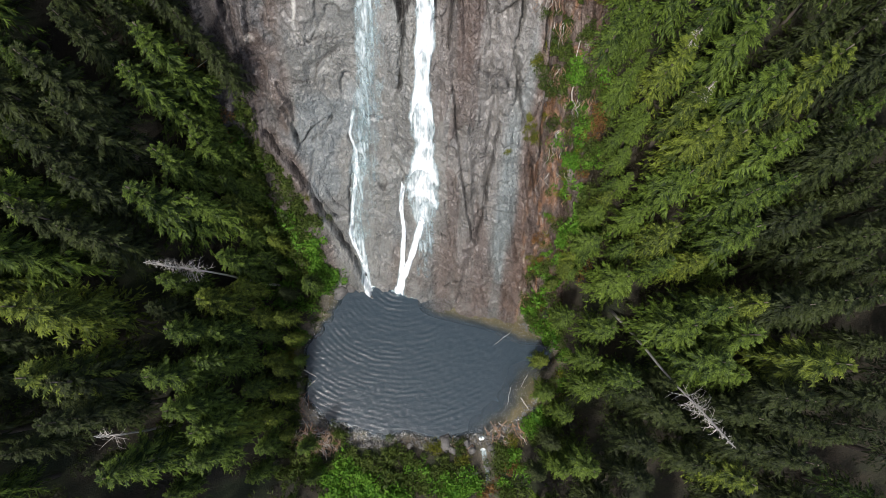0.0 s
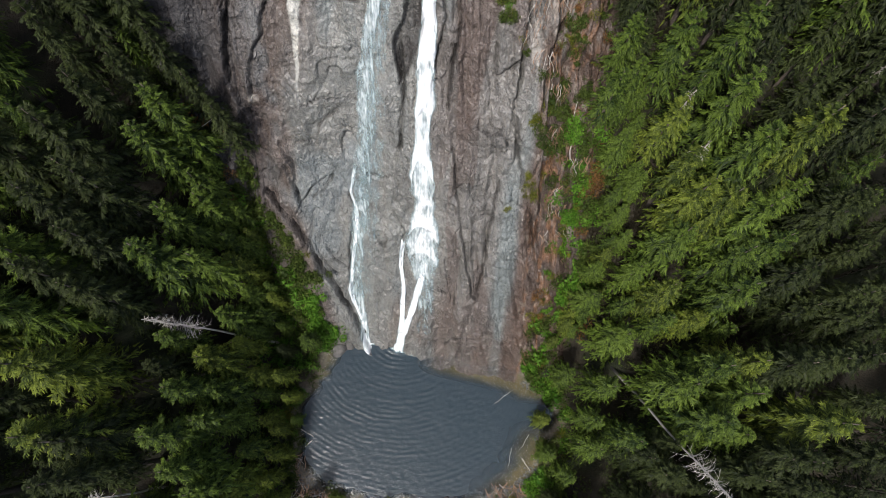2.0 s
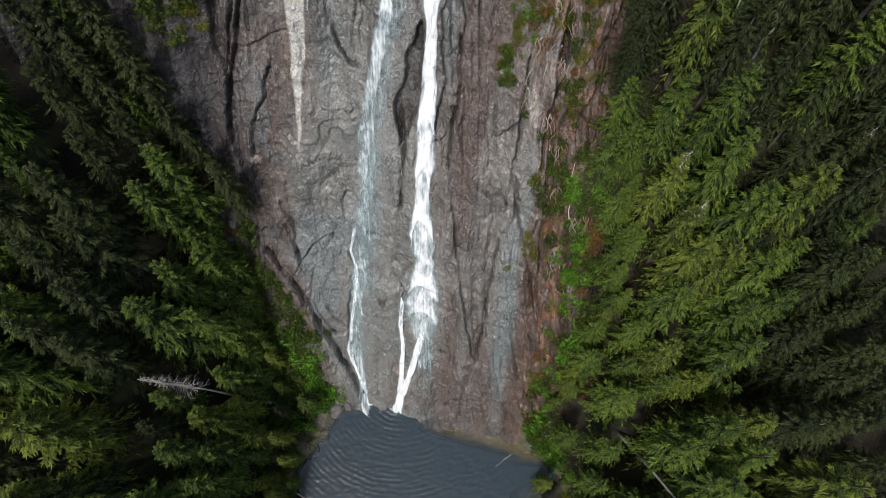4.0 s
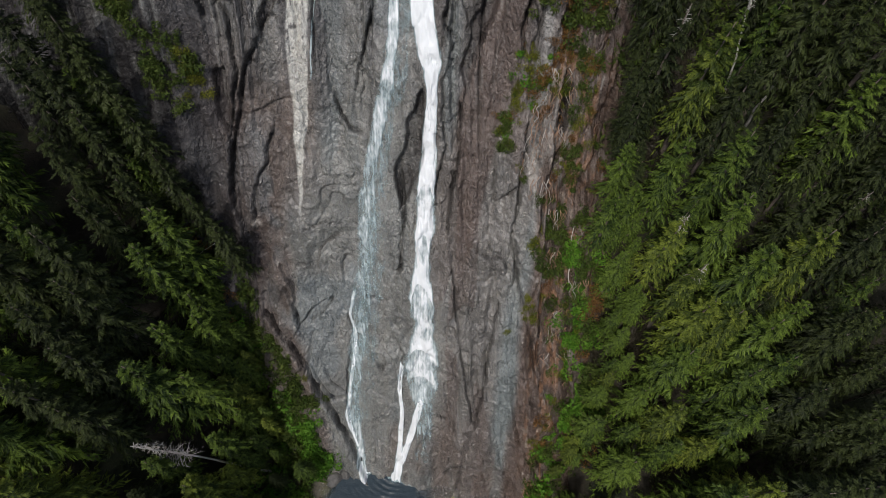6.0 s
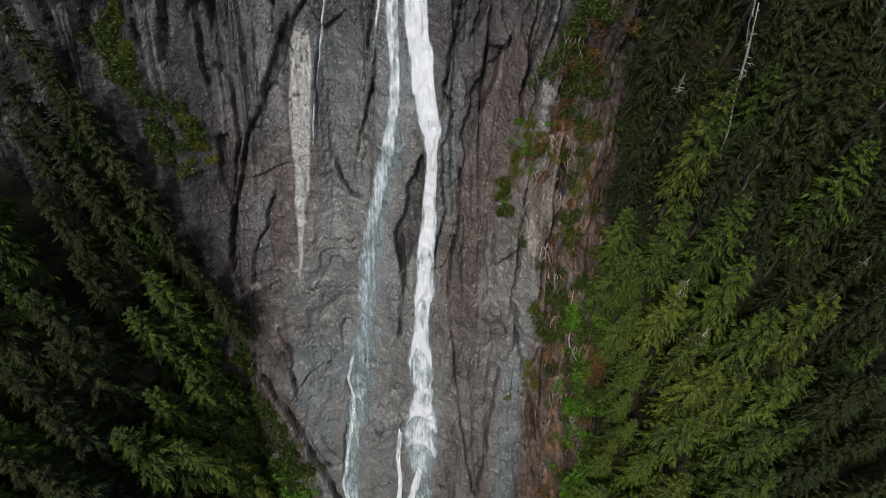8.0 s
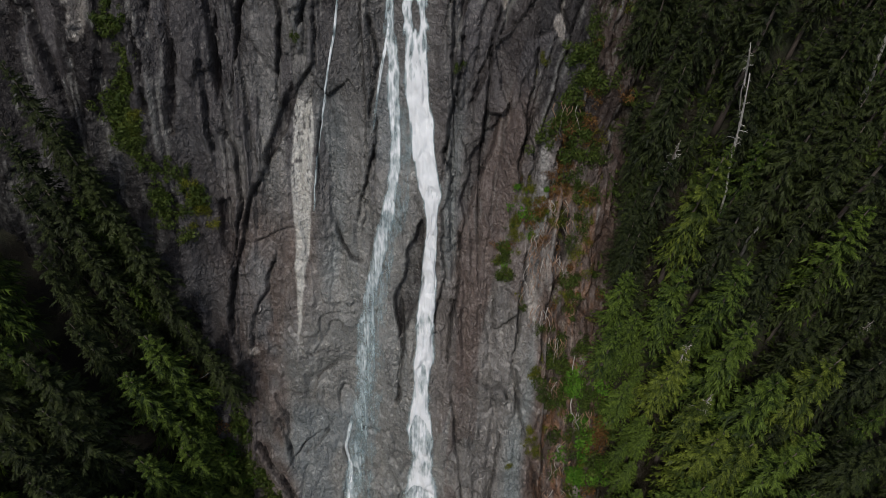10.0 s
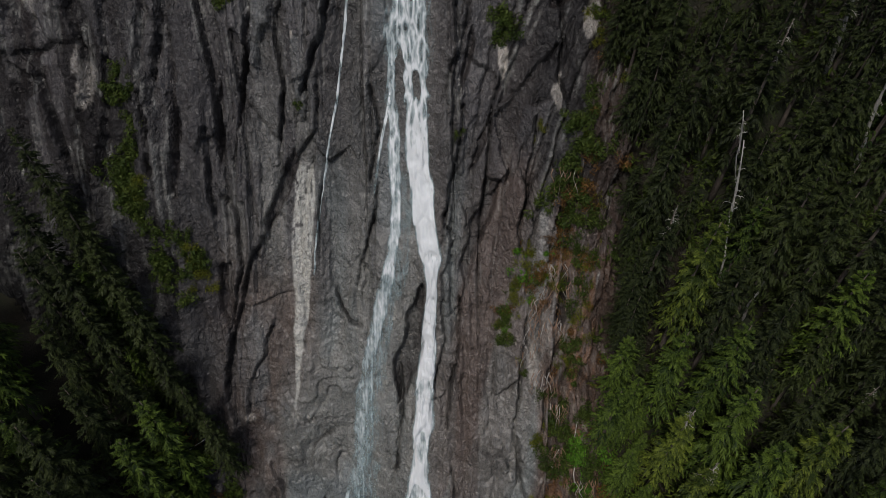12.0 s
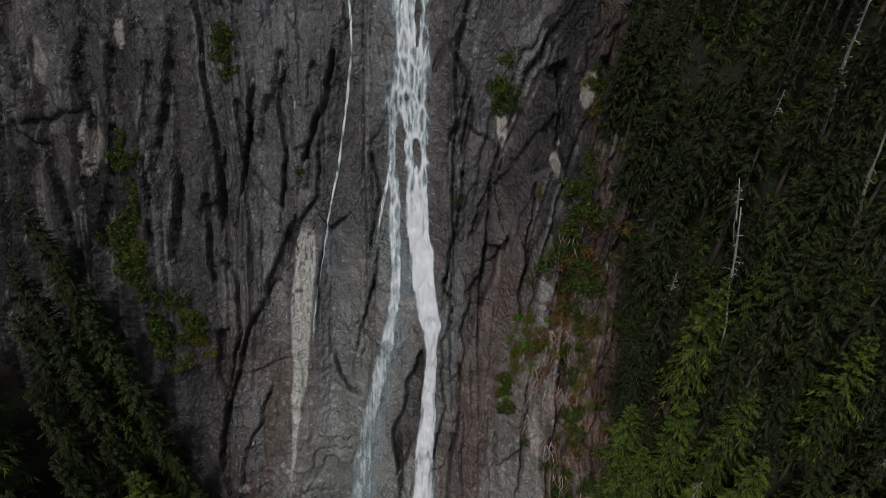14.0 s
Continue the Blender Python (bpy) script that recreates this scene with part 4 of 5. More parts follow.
# ---- trees ----
def needle_boughs(rng, height, radius, start, droop, spacing, per_ring, twigs=10, thin=0.0):
    """Boughs in rings up the stem, each a frond of forked drooping twigs: vertices, triangles, and each twig's tone,
    darker inside for shade and lighter on new growth.
    """
    heights, angles = [], []
    z = start * height
    while z < height - 0.2:
        k = per_ring if z < 0.8 * height else max(4, per_ring - 3)
        turn = rng.uniform(0, 6.28)
        for j in range(k):
            if rng.random() < thin:
                continue
            heights.append(z + rng.uniform(-0.55, 0.55) * spacing)
            angles.append(turn + 6.283 * j / k + rng.uniform(-0.32, 0.32))
        z += spacing * (1.0 if z < 0.75 * height else 0.62)
    h, ang = np.array(heights), np.array(angles)
    n = len(h)
    t = np.clip((h - start * height) / (height * (1 - start)), 0, 1)
    length = radius * ((1 - t) ** 0.72 * 0.93 + 0.07) * (0.8 + 0.2 * ramp(t, 0, 0.2)) * rng.uniform(0.62, 1.2, n)
    lift = 0.06 + 0.8 * t ** 2.5 + rng.uniform(-0.12, 0.12, n)
    hang = droop * rng.uniform(0.7, 1.3, n) * (1 - 0.55 * t)
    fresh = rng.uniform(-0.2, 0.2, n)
    out = np.stack([np.cos(ang), np.sin(ang), 0 * ang], -1)
    across = np.stack([-np.sin(ang), np.cos(ang), 0 * ang], -1)
    up = np.array([0, 0, 1.0])
    sway = rng.uniform(-0.25, 0.25, n)

    def along(s):
        return out * (length * s)[:, None] + across * (length * sway * s * s)[:, None] + up * (h + length * (lift * s - hang * s * s))[:, None]

    tris, young_lit = [], []

    def blade(keep, base, way, size, wide, tip_tone):
        way = way / np.linalg.norm(way, axis=1)[:, None]
        flat = np.cross(way, up + rng.normal(0, 0.35, (n, 3)))
        flat = flat / np.linalg.norm(flat, axis=1)[:, None] * wide[:, None]
        tip = base + way * size[:, None]
        tris.append(np.stack([base - flat, tip, base + flat], 1)[keep])
        young_lit.append(np.stack([tip_tone - 0.12, tip_tone + 0.2, tip_tone - 0.12], -1)[keep])
        return base + way * (size * 0.42)[:, None]

    sparse = np.where(t < 0.22, 0.5, np.where(t < 0.45, 0.8, 1.0))
    for k in range(twigs):
        for side in (-1, 1):
            s = np.clip(0.14 + 0.84 * (k + rng.uniform(0, 1, n)) / twigs, 0, 1)
            keep = rng.random(n) < sparse
            size = (length * 0.32 * (1.1 - 0.72 * s) + 0.14) * rng.uniform(0.6, 1.35, n)
            way = out * rng.uniform(0.5, 1.0, n)[:, None] + across * (side * rng.uniform(0.45, 1.05, n))[:, None] + up * (lift - 2 * hang * s - rng.uniform(0.0, 0.75, n))[:, None]
            tip_tone = s * 0.85 + fresh
            fork = blade(keep, along(s), way, size, 0.037 + size * 0.11, tip_tone)
            blade(keep & (rng.random(n) < 0.9), fork, way + across * (side * rng.uniform(-0.9, 0.5, n))[:, None] - up * rng.uniform(-0.1, 0.5, n)[:, None], size * rng.uniform(0.45, 0.8, n), 0.03 + size * 0.085, tip_tone + 0.06)
    for s0 in (0.25, 0.6, 0.9):
        s = np.full(n, s0)
        blade(np.full(n, True), along(s), along(s + 0.1) - along(s), length * 0.22 + 0.14, 0.04 + length * 0.02, s0 + fresh)
    v = np.concatenate(tris).reshape(-1, 3)
    return v, np.arange(len(v)).reshape(-1, 3), np.concatenate(young_lit).ravel()


def stem(rng, height, radius, bow=0.3, top=1.0):
    turn = rng.uniform(0, 6.28)
    pts = [(bow * math.cos(turn) * math.sin(3 * k / 7), bow * math.sin(turn) * math.sin(3 * k / 7), -1.2 + (height * top + 1.2) * k / 7) for k in range(8)]
    return tube(pts, [radius * (1 - 0.92 * k / 7) + 0.015 for k in range(8)], 7)


def bare_boughs(rng, low, high, reach, count, thick=0.05):
    pieces = [tube([(0, 0, low - 0.3), (0, 0, (low + high) / 2), (0, 0, high)], [thick * 2.2, thick * 1.5, thick * 0.5], 5)]
    for k in range(count):
        z = low + (high - low) * (k + rng.random()) / count
        a = rng.uniform(0, 6.28)
        r = reach * (1.15 - 0.9 * (z - low) / (high - low)) * rng.uniform(0.5, 1.2)
        d = Vector((math.cos(a), math.sin(a), 0))
        p = [Vector((0, 0, z)) + d * (r * s) + Vector((0, 0, r * (0.25 * s - 0.45 * s * s))) for s in (0, 0.35, 0.7, 1)]
        pieces.append(tube(p, [thick, thick * 0.7, thick * 0.45, thick * 0.15], 3))
        for s in (1, 2):
            e = d.cross(Vector((0, 0, 1))) * (r * 0.35 * rng.choice([-1, 1]))
            pieces.append(tube([p[s], p[s] + e * 0.5 + d * r * 0.2, p[s] + e + d * r * 0.3 + Vector((0, 0, -0.1))], [thick * 0.5, thick * 0.3, thick * 0.1], 3))
    return gather(pieces)


KINDS = [
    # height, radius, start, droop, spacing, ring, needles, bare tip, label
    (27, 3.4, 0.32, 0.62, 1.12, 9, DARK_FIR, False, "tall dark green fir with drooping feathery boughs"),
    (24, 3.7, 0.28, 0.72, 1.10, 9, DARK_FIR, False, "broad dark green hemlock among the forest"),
    (25, 3.55, 0.28, 0.66, 1.06, 9, GREEN_FIR, False, "tall mid-green fir with layered boughs"),
    (21, 3.6, 0.24, 0.60, 1.02, 9, GREEN_FIR, False, "broad mid-green hemlock on the slope"),
    (23, 3.5, 0.26, 0.70, 1.04, 9, GOLD_FIR, False, "yellow-green cedar with hanging sprays"),
    (22, 2.9, 0.30, 0.62, 1.04, 9, GOLD_FIR, True, "yellow-green fir with a bare grey top"),
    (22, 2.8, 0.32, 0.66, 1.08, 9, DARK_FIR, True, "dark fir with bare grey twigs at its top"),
]


def tip_toned(me, young_lit):
    me.attributes.new("young_lit", "FLOAT", "POINT").data.foreach_set("value", young_lit.astype(np.float32))
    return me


def build_tree(kind, seed):
    height, radius, start, droop, spacing, ring, needles, bare, label = KINDS[kind]
    rng = np.random.default_rng(seed)
    tree = thing("conifer_tree", label, "tree", "conifers of the gorge")
    part("trunk", mesh_of("trunk", *stem(rng, height, 0.34), BARK, True), tree)
    top = height * (0.93 if bare else 1.0)
    v, f, young_lit = needle_boughs(rng, top, radius, start, droop, spacing, ring, thin=0.14)
    part("crown", tip_toned(mesh_of("crown", v, f, needles), young_lit), tree)
    if bare:
        part("dead_top", mesh_of("dead_top", *bare_boughs(rng, height * 0.84, height * 1.0, 0.9, 18, 0.024), DEAD), tree, "bare bleached top twigs")
    return tree


PATTERNS = {}


def plant_tree(kind, variant, x, y, height, turn, lean=0.0, z=None):
    own = KINDS[kind][0]
    s = height / own
    z = float(land(x, y)) if z is None else z
    m = pose(x, y, z - 0.2, lean * math.cos(turn), lean * math.sin(turn), math.degrees(turn)) @ Matrix.Diagonal((s * random.uniform(0.92, 1.12), s * random.uniform(0.92, 1.12), s, 1))
    if (kind, variant) not in PATTERNS:
        PATTERNS[kind, variant] = build_tree(kind, 10 * kind + variant)
        PATTERNS[kind, variant].matrix_basis = m
        return PATTERNS[kind, variant]
    first = PATTERNS[kind, variant]
    made = copy_thing(first, Matrix.Identity(4))
    made.matrix_basis = m
    return made


# x, y, height, kind
TREES_RIGHT_LOW = [
    (19.2, 23.1, 18, 5), (21.4, 20.5, 18, 5), (14.7, 26.4, 13, 3), (29.4, 21.1, 22, 4), (26.0, 20.8, 20, 3), (24.9, 17.3, 19, 4),
    (27.5, 16.2, 21, 3), (21.7, 15.1, 18, 3), (27.2, 13.2, 20, 2), (32.4, 11.8, 22, 0), (29.9, 14.2, 20, 2), (34.6, 16.2, 22, 0),
    (23.2, 23.5, 20, 2), (15.6, 11.1, 13, 3), (27.7, 10.4, 22, 2), (18.7, 7.0, 17, 3), (17.4, 1.9, 18, 2), (16.0, -4.4, 18, 2),
    (25.6, 3.5, 23, 2), (23.6, 1.7, 21, 3), (31.6, 3.6, 24, 0), (33.6, 3.9, 24, 0), (25.6, -1.5, 22, 3), (33.3, -1.4, 24, 4),
    (19.0, -3.2, 19, 2),
]
TREES_RIGHT_HIGH = [
    (19.9, -4.9, 19, 1), (21.8, -6.4, 21, 0), (27.7, -6.1, 22, 0), (31.1, -4.5, 24, 0), (34.3, 17.2, 20, 0), (37.9, 9.7, 20, 0),
    (38.0, 7.8, 19, 0), (20.1, -9.8, 20, 0), (27.3, -9.3, 22, 1), (27.2, -12.2, 21, 4), (14.3, 3.3, 12, 3), (16.3, -1.6, 16, 2),
    (15.0, -12.6, 18, 2), (19.4, -12.9, 20, 0), (16.8, 33.3, 17, 6), (19.8, 32.2, 18, 4), (15.8, 32.9, 12, 1), (15.4, 29.1, 12, 3),
    (18.6, 27.5, 16, 2), (25.9, 34.1, 20, 0), (17.3, 46.1, 15, 0), (16.9, 44.3, 14, 1), (23.1, 40.8, 18, 6), (19.4, 41.8, 16, 0),
    (28.4, 38.4, 18, 0), (25.3, 37.7, 18, 0), (17.1, 37.6, 14, 1), (14.3, 48.9, 13, 0), (14.0, 48.3, 11, 0), (15.3, 43.9, 13, 0),
    (15.4, 47.6, 14, 0), (15.0, 49.6, 14, 0),
]
TREES_LEFT = [
    (-30.9, 21.3, 24, 0), (-25.1, 25.7, 22, 2), (-30.1, 18.1, 24, 0), (-26.7, 23.2, 20, 3), (-29.8, 13.4, 24, 0), (-26.3, 12.8, 23, 3),
    (-23.5, 13.8, 20, 2), (-32.0, 15.7, 24, 0), (-29.8, 9.3, 24, 0), (-29.8, 25.4, 22, 0), (-32.0, 10.1, 24, 0), (-23.0, 4.5, 19, 4),
    (-22.7, 1.5, 17, 3), (-24.6, 1.3, 21, 2), (-23.2, -1.6, 19, 2), (-24.5, -5.8, 21, 2), (-25.1, -2.8, 22, 2), (-30.9, -2.2, 25, 4),
    (-29.6, -2.6, 24, 1), (-29.8, -5.7, 25, 0), (-27.1, -10.1, 23, 3), (-23.0, -10.7, 20, 2), (-31.9, 2.9, 25, 4), (-23.0, -8.1, 20, 3),
    (-21.2, -4.6, 13, 2), (-22.0, 6.4, 14, 4), (-22.6, 9.4, 15, 3), (-21.4, 8.2, 12, 2),
]
TREES_LEFT_GAP = [
    (-24.0, 19.5, 17, 2), (-25.8, 17.5, 18, 3), (-22.8, 17.0, 14, 2), (-24.5, 22.0, 15, 3), (-22.3, 20.5, 12, 3), (-21.5, 12.0, 13, 3), (-22.5, 15.0, 14, 4), (-20.6, 10.0, 11, 3),
]
TREES_LEFT_HIGH = [
    (-34.1, 41.7, 18, 0), (-31.4, 38.6, 18, 0), (-34.4, 37.4, 20, 0), (-29.2, 35.8, 18, 0), (-31.6, 34.4, 20, 0), (-27.0, 33.5, 18, 0),
    (-30.2, 32.1, 19, 0), (-32.7, 30.0, 20, 0), (-25.3, 30.7, 17, 0), (-28.1, 28.4, 19, 0), (-23.0, 28.4, 16, 0), (-30.3, 26.0, 20, 0),
    (-21.1, 26.6, 16, 0), (-34.4, 34.4, 20, 0), (-25.9, 26.7, 18, 0),
]
TREES_BANK = [
    (-18.3, 0.9, 9, 4), (-17.8, -1.8, 7, 2), (-18.8, 3.4, 11, 4), (-19.3, -5.5, 10, 4), (-18.7, -10.4, 8, 4), (-20.1, -1.7, 10, 4),
    (-20.7, 3.2, 13, 4), (-21.5, -7.5, 12, 4), (-21.4, -4.6, 12, 4), (-19.8, -8.2, 10, 4), (-19.8, -11.1, 13, 2), (-22.0, -8.6, 14, 4),
    (-19.2, -2.7, 10, 4), (-20.5, -14.0, 13, 2), (-18.5, -5.7, 7, 4), (-22.3, -1.5, 15, 2), (-20.4, 1.4, 11, 2), (12.0, -5.4, 12, 2),
    (12.2, -10.6, 13, 0), (13.8, -7.7, 13, 2), (11.9, -1.7, 10, 4), (12.7, -13.2, 15, 2), (10.7, -14.3, 12, 0),
]


PLACED = []
for rows in (TREES_RIGHT_LOW, TREES_RIGHT_HIGH, TREES_LEFT, TREES_LEFT_GAP, TREES_LEFT_HIGH, TREES_BANK):
    for k, (x, y, height, kind) in enumerate(rows):
        plant_tree(kind, k % 2, x, y, height, random.uniform(0, 6.28), random.uniform(-1, 1))
        PLACED.append((x, y))


# the forest's edge on the brow of the slab
rng_brow = random.Random(31)
BROW = [(0, 12.2), (10, 14.6), (18, 15.6), (28, 14.8), (40, 15.0), (52, 16.4), (62, 16.6)]
for k in range(46):
    z = 3.0 + 54 * (k + rng_brow.random()) / 46
    x = float(strand(z, BROW, 1)) + rng_brow.uniform(0.0, 2.6)
    at = on_slab(x, z)
    plant_tree(rng_brow.choice((2, 3, 3, 4) if z < 31 else (0, 1, 0, 1)), k % 2, at.x, at.y, rng_brow.uniform(6.5, 11), rng_brow.uniform(0, 6.28), 0.0, at.z)
    PLACED.append((at.x, at.y))
LEFT_BROW = [(0, -17.5), (6, -19.0), (10.4, -20.6), (22, -25.0), (33, -29.5), (44, -33)]
for k in range(30):
    z = 0.5 + 40 * (k + rng_brow.random()) / 30
    x = float(strand(z, LEFT_BROW, 1)) - rng_brow.uniform(0.0, 3.0)
    at = on_slab(x, z)
    plant_tree(rng_brow.choice((2, 3, 2, 4) if z < 14 else (0, 1, 2, 3)), k % 2, at.x, at.y, rng_brow.uniform(6, 10), rng_brow.uniform(0, 6.28), 0.0, max(at.z, float(land(at.x, at.y))))
    PLACED.append((at.x, at.y))


def free_for_trees(x, y):
    if pool_edge(x, y) < (1.6 if x > 0 else 0.9):
        return False
    if y < -23 or y > 68:
        return False
    if -15.5 < x < 11.5 and y < foot(x) + 3:
        return False
    behind = (y - float(foot(x))) / LEAN
    ground = float(land(x, y))
    if x < 15.5 and behind > 0 and ground < behind + 1.0:
        return False
    return True


def fill_forest():
    """Trees between the marked ones; past 300, the outermost are joined as the far forest."""
    rng = random.Random(7)
    spots = []

    def try_spot(x, y, steep):
        right, up = x > 0, float(land(x, y))
        # dark kinds outward and high up put the dimness there into needle colour
        kind = rng.choices(range(7), ((1, 1, 7, 7, 3.5, 0.4, 0.1) if up + 2.2 * max(0, x - 20) < 36 and (y > -3 or x < 17) else (10, 10, 1.5, 1.5, 0.15, 0.1, 2.5)) if right else (6, 6, 4, 4, 0.6, 0.1, 0.2) if x < -27 or y > 12 else (1, 1, 6, 6, 2.5, 0.1, 0.1))[0]
        height = rng.uniform(15, 23) if right else rng.uniform(16, 25)
        turn, variant, lean = rng.uniform(0, 6.28), rng.randrange(2), rng.uniform(-1.5, 1.5)
        near = 2.0 if steep else 2.7
        if not free_for_trees(x, y) or min(math.hypot(x - a, y - b) for a, b in PLACED) < near:
            return
        if steep:
            height *= 0.82 if x > 20 else 0.7
        elif pool_edge(x, y) < 5:
            height *= 0.5
        elif x < 0 and pool_edge(x, y) < 10:
            height *= 0.68
        spots.append((math.hypot(x + 3, y - 12), kind, variant, x, y, height, turn, lean))
        PLACED.append((x, y))

    for i in range(-17, 18):
        for j in range(-6, 17):
            x, y = (i + rng.uniform(-0.38, 0.38)) * 3.9, (j + rng.uniform(-0.38, 0.38)) * 3.9
            if y < 10 or x < 0:
                try_spot(x, y, False)
    for i in range(5, 19):
        for j in range(3, 25):
            try_spot((i + rng.uniform(-0.4, 0.4)) * 2.8, (j + rng.uniform(-0.4, 0.4)) * 2.8, True)
    spots.sort()
    room = 340 - (len(PLACED) - len(spots))
    for _, kind, variant, x, y, height, turn, lean in spots[:room]:
        plant_tree(kind, variant, x, y, height, turn, lean)
    crowns, trunks = {}, []
    for _, kind, variant, x, y, height, turn, lean in spots[room:]:
        first, s = PATTERNS.get((kind, variant), PATTERNS[kind, 0]), height / KINDS[kind][0]
        for ob in first.children:
            if ob.name.startswith("dead"):
                continue
            me = ob.data
            co, fa = np.empty(len(me.vertices) * 3), np.empty(len(me.loops), np.int32)
            me.vertices.foreach_get("co", co)
            me.loops.foreach_get("vertex_index", fa)
            co, fa = co.reshape(-1, 3) * s, fa.reshape(-1, 3)
            if not ob.name.startswith("trunk"):
                co, fa = co.reshape(-1, 3, 3)[::3].reshape(-1, 3) * (1.08, 1.08, 1.0), fa[:len(fa[::3])]
            ca, sa = math.cos(turn), math.sin(turn)
            co = np.stack([co[:, 0] * ca - co[:, 1] * sa + x, co[:, 0] * sa + co[:, 1] * ca + y, co[:, 2] + float(land(x, y)) - 0.2], -1)
            (trunks if ob.name.startswith("trunk") else crowns.setdefault(me.materials[0], [])).append((co, fa))
    if crowns:
        far = thing("far_forest", "dark green conifers packed on the outer slopes", "forest", kind="stuff")
        for mat, pieces in crowns.items():
            part("crowns", mesh_of("crowns", *gather(pieces), mat), far)
        part("trunks", mesh_of("trunks", *gather(trunks), BARK, True), far)


fill_forest()


# ---- shrubs, ferns and moss on banks and ledges ----
def leaf_heap(rng, count, leaf, squash=0.75, spiky=0.0):
    """An uneven heap of small leaves, about one metre in radius."""
    lobes = rng.normal(0, 0.42, (9, 3)) * (1, 1, 0.6)
    size = rng.uniform(0.32, 0.6, 9)
    which = rng.integers(0, 9, count)
    way = rng.normal(0, 1, (count, 3))
    way /= np.linalg.norm(way, axis=1)[:, None]
    way[:, 2] = np.abs(way[:, 2]) * 0.9 - 0.1
    p = lobes[which] + way * (size[which] * rng.uniform(0.6, 1.12, count))[:, None]
    p[:, 2] = p[:, 2] * squash + 0.35
    n = way + rng.normal(0, 0.5, (count, 3))
    n /= np.linalg.norm(n, axis=1)[:, None]
    a = np.cross(n, rng.normal(0, 1, (count, 3)))
    a /= np.linalg.norm(a, axis=1)[:, None]
    b = np.cross(n, a)
    s = leaf * rng.uniform(0.6, 1.4, count)[:, None]
    w = 0.5 - 0.3 * spiky
    v = np.stack([p - a * s, p + b * s * w + n * s * 0.1, p + a * s, p - b * s * w + n * s * 0.1], 1).reshape(-1, 3)
    i = np.arange(count)[:, None] * 4
    return v, np.concatenate([i + [0, 1, 2], i + [0, 2, 3]])


PLANTS = [
    ("shrub", "bright green leafy shrub on the bank", "shrub", LEAF, 380, 0.14, 0.8, 0.0),
    ("shrub", "dull green shrub clinging to the slope", "shrub", DULL_LEAF, 380, 0.14, 0.75, 0.3),
    ("moss_clump", "olive moss and fern clump on rock", "moss", MOSS, 330, 0.12, 0.45, 0.6),
    ("dry_shrub", "rusty brown dry shrub on a ledge", "shrub", RUST_LEAF, 330, 0.12, 0.6, 0.6),
]
HEAPS = {}


def plant_heap(kind, variant, at, size, turn, tip=0.0):
    name, label, category, mat, count, leaf, squash, spiky = PLANTS[kind]
    m = Matrix.Translation(at) @ pose(0, 0, 0, tip, 0, 0) @ pose(0, 0, 0, 0, 0, math.degrees(turn)) @ Matrix.Diagonal((size, size, size, 1))
    if (kind, variant) in HEAPS:
        made = copy_thing(HEAPS[kind, variant], Matrix.Identity(4))
    else:
        rng = np.random.default_rng(300 + 10 * kind + variant)
        made = HEAPS[kind, variant] = thing(name, label, category, name.replace("_", " ") + " growth of the gorge")
        part("leaves", mesh_of("leaves", *leaf_heap(rng, count, leaf, squash, spiky), mat), made)
        stalks = [tube([(0, 0, -0.25), (0.15 * math.cos(a), 0.15 * math.sin(a), 0.15), (0.45 * math.cos(a), 0.45 * math.sin(a), 0.5)], [0.035, 0.025, 0.01], 4) for a in (0.3, 1.6, 2.9, 4.1, 5.4)]
        part("stem", mesh_of("stem", *gather(stalks), BARK), made)
    made.matrix_basis = m


# x, height on the rock, size, kind
LEDGE_LOW_LEFT = [
    (-15.9, 5.8, 1.5, 0), (-15.3, 3.2, 1.6, 0), (-15.1, 0.4, 1.7, 0), (-16.5, 0.0, 1.7, 0), (-16.9, -2.5, 1.8, 0), (-15.0, -2.1, 1.4, 0), (-16.1, 8.7, 1.5, 1),
    (-17.1, 10.7, 1.5, 1), (-17.5, 4.7, 2.0, 1), (-18.3, 8.0, 2.0, 1), (-18.4, 12.4, 1.8, 1), (-19.5, 14.2, 1.7, 1), (-20.4, 16.3, 1.7, 1), (-21.2, 18.0, 1.6, 1),
    (-15.5, 11.1, 0.7, 2), (-15.2, -6.1, 1.6, 1), (-17.5, -6.1, 1.8, 1), (-18.6, 0.8, 2.2, 1), (-20.2, 5.5, 2.2, 1),
]
LEDGE_LOW_RIGHT = [
    (15.5, 14.0, 1.3, 0), (14.8, 12.7, 1.1, 0), (15.8, 20.8, 1.5, 0), (13.0, 20.2, 1.3, 0), (13.8, 20.8, 1.0, 0), (10.4, 30.2, 1.5, 1), (9.5, 29.3, 1.3, 2),
    (9.1, 27.7, 1.3, 1), (11.4, 28.3, 1.6, 1), (12.7, 27.3, 1.5, 0), (13.4, 26.2, 1.4, 1), (15.0, 26.9, 1.4, 0), (11.9, 25.5, 1.3, 1), (12.9, 24.5, 1.2, 1),
    (16.1, 25.2, 1.2, 1), (8.8, 23.3, 1.0, 2), (9.3, 21.5, 1.2, 2), (8.4, 21.5, 0.8, 2), (6.6, 19.3, 0.7, 2), (14.9, 24.0, 1.5, 3), (14.9, 22.7, 1.4, 3),
    (15.3, 18.9, 1.2, 1), (10.8, 7.1, 0.8, 2), (15.7, 16.8, 1.3, 1), (16.5, 22.9, 1.5, 1),
]
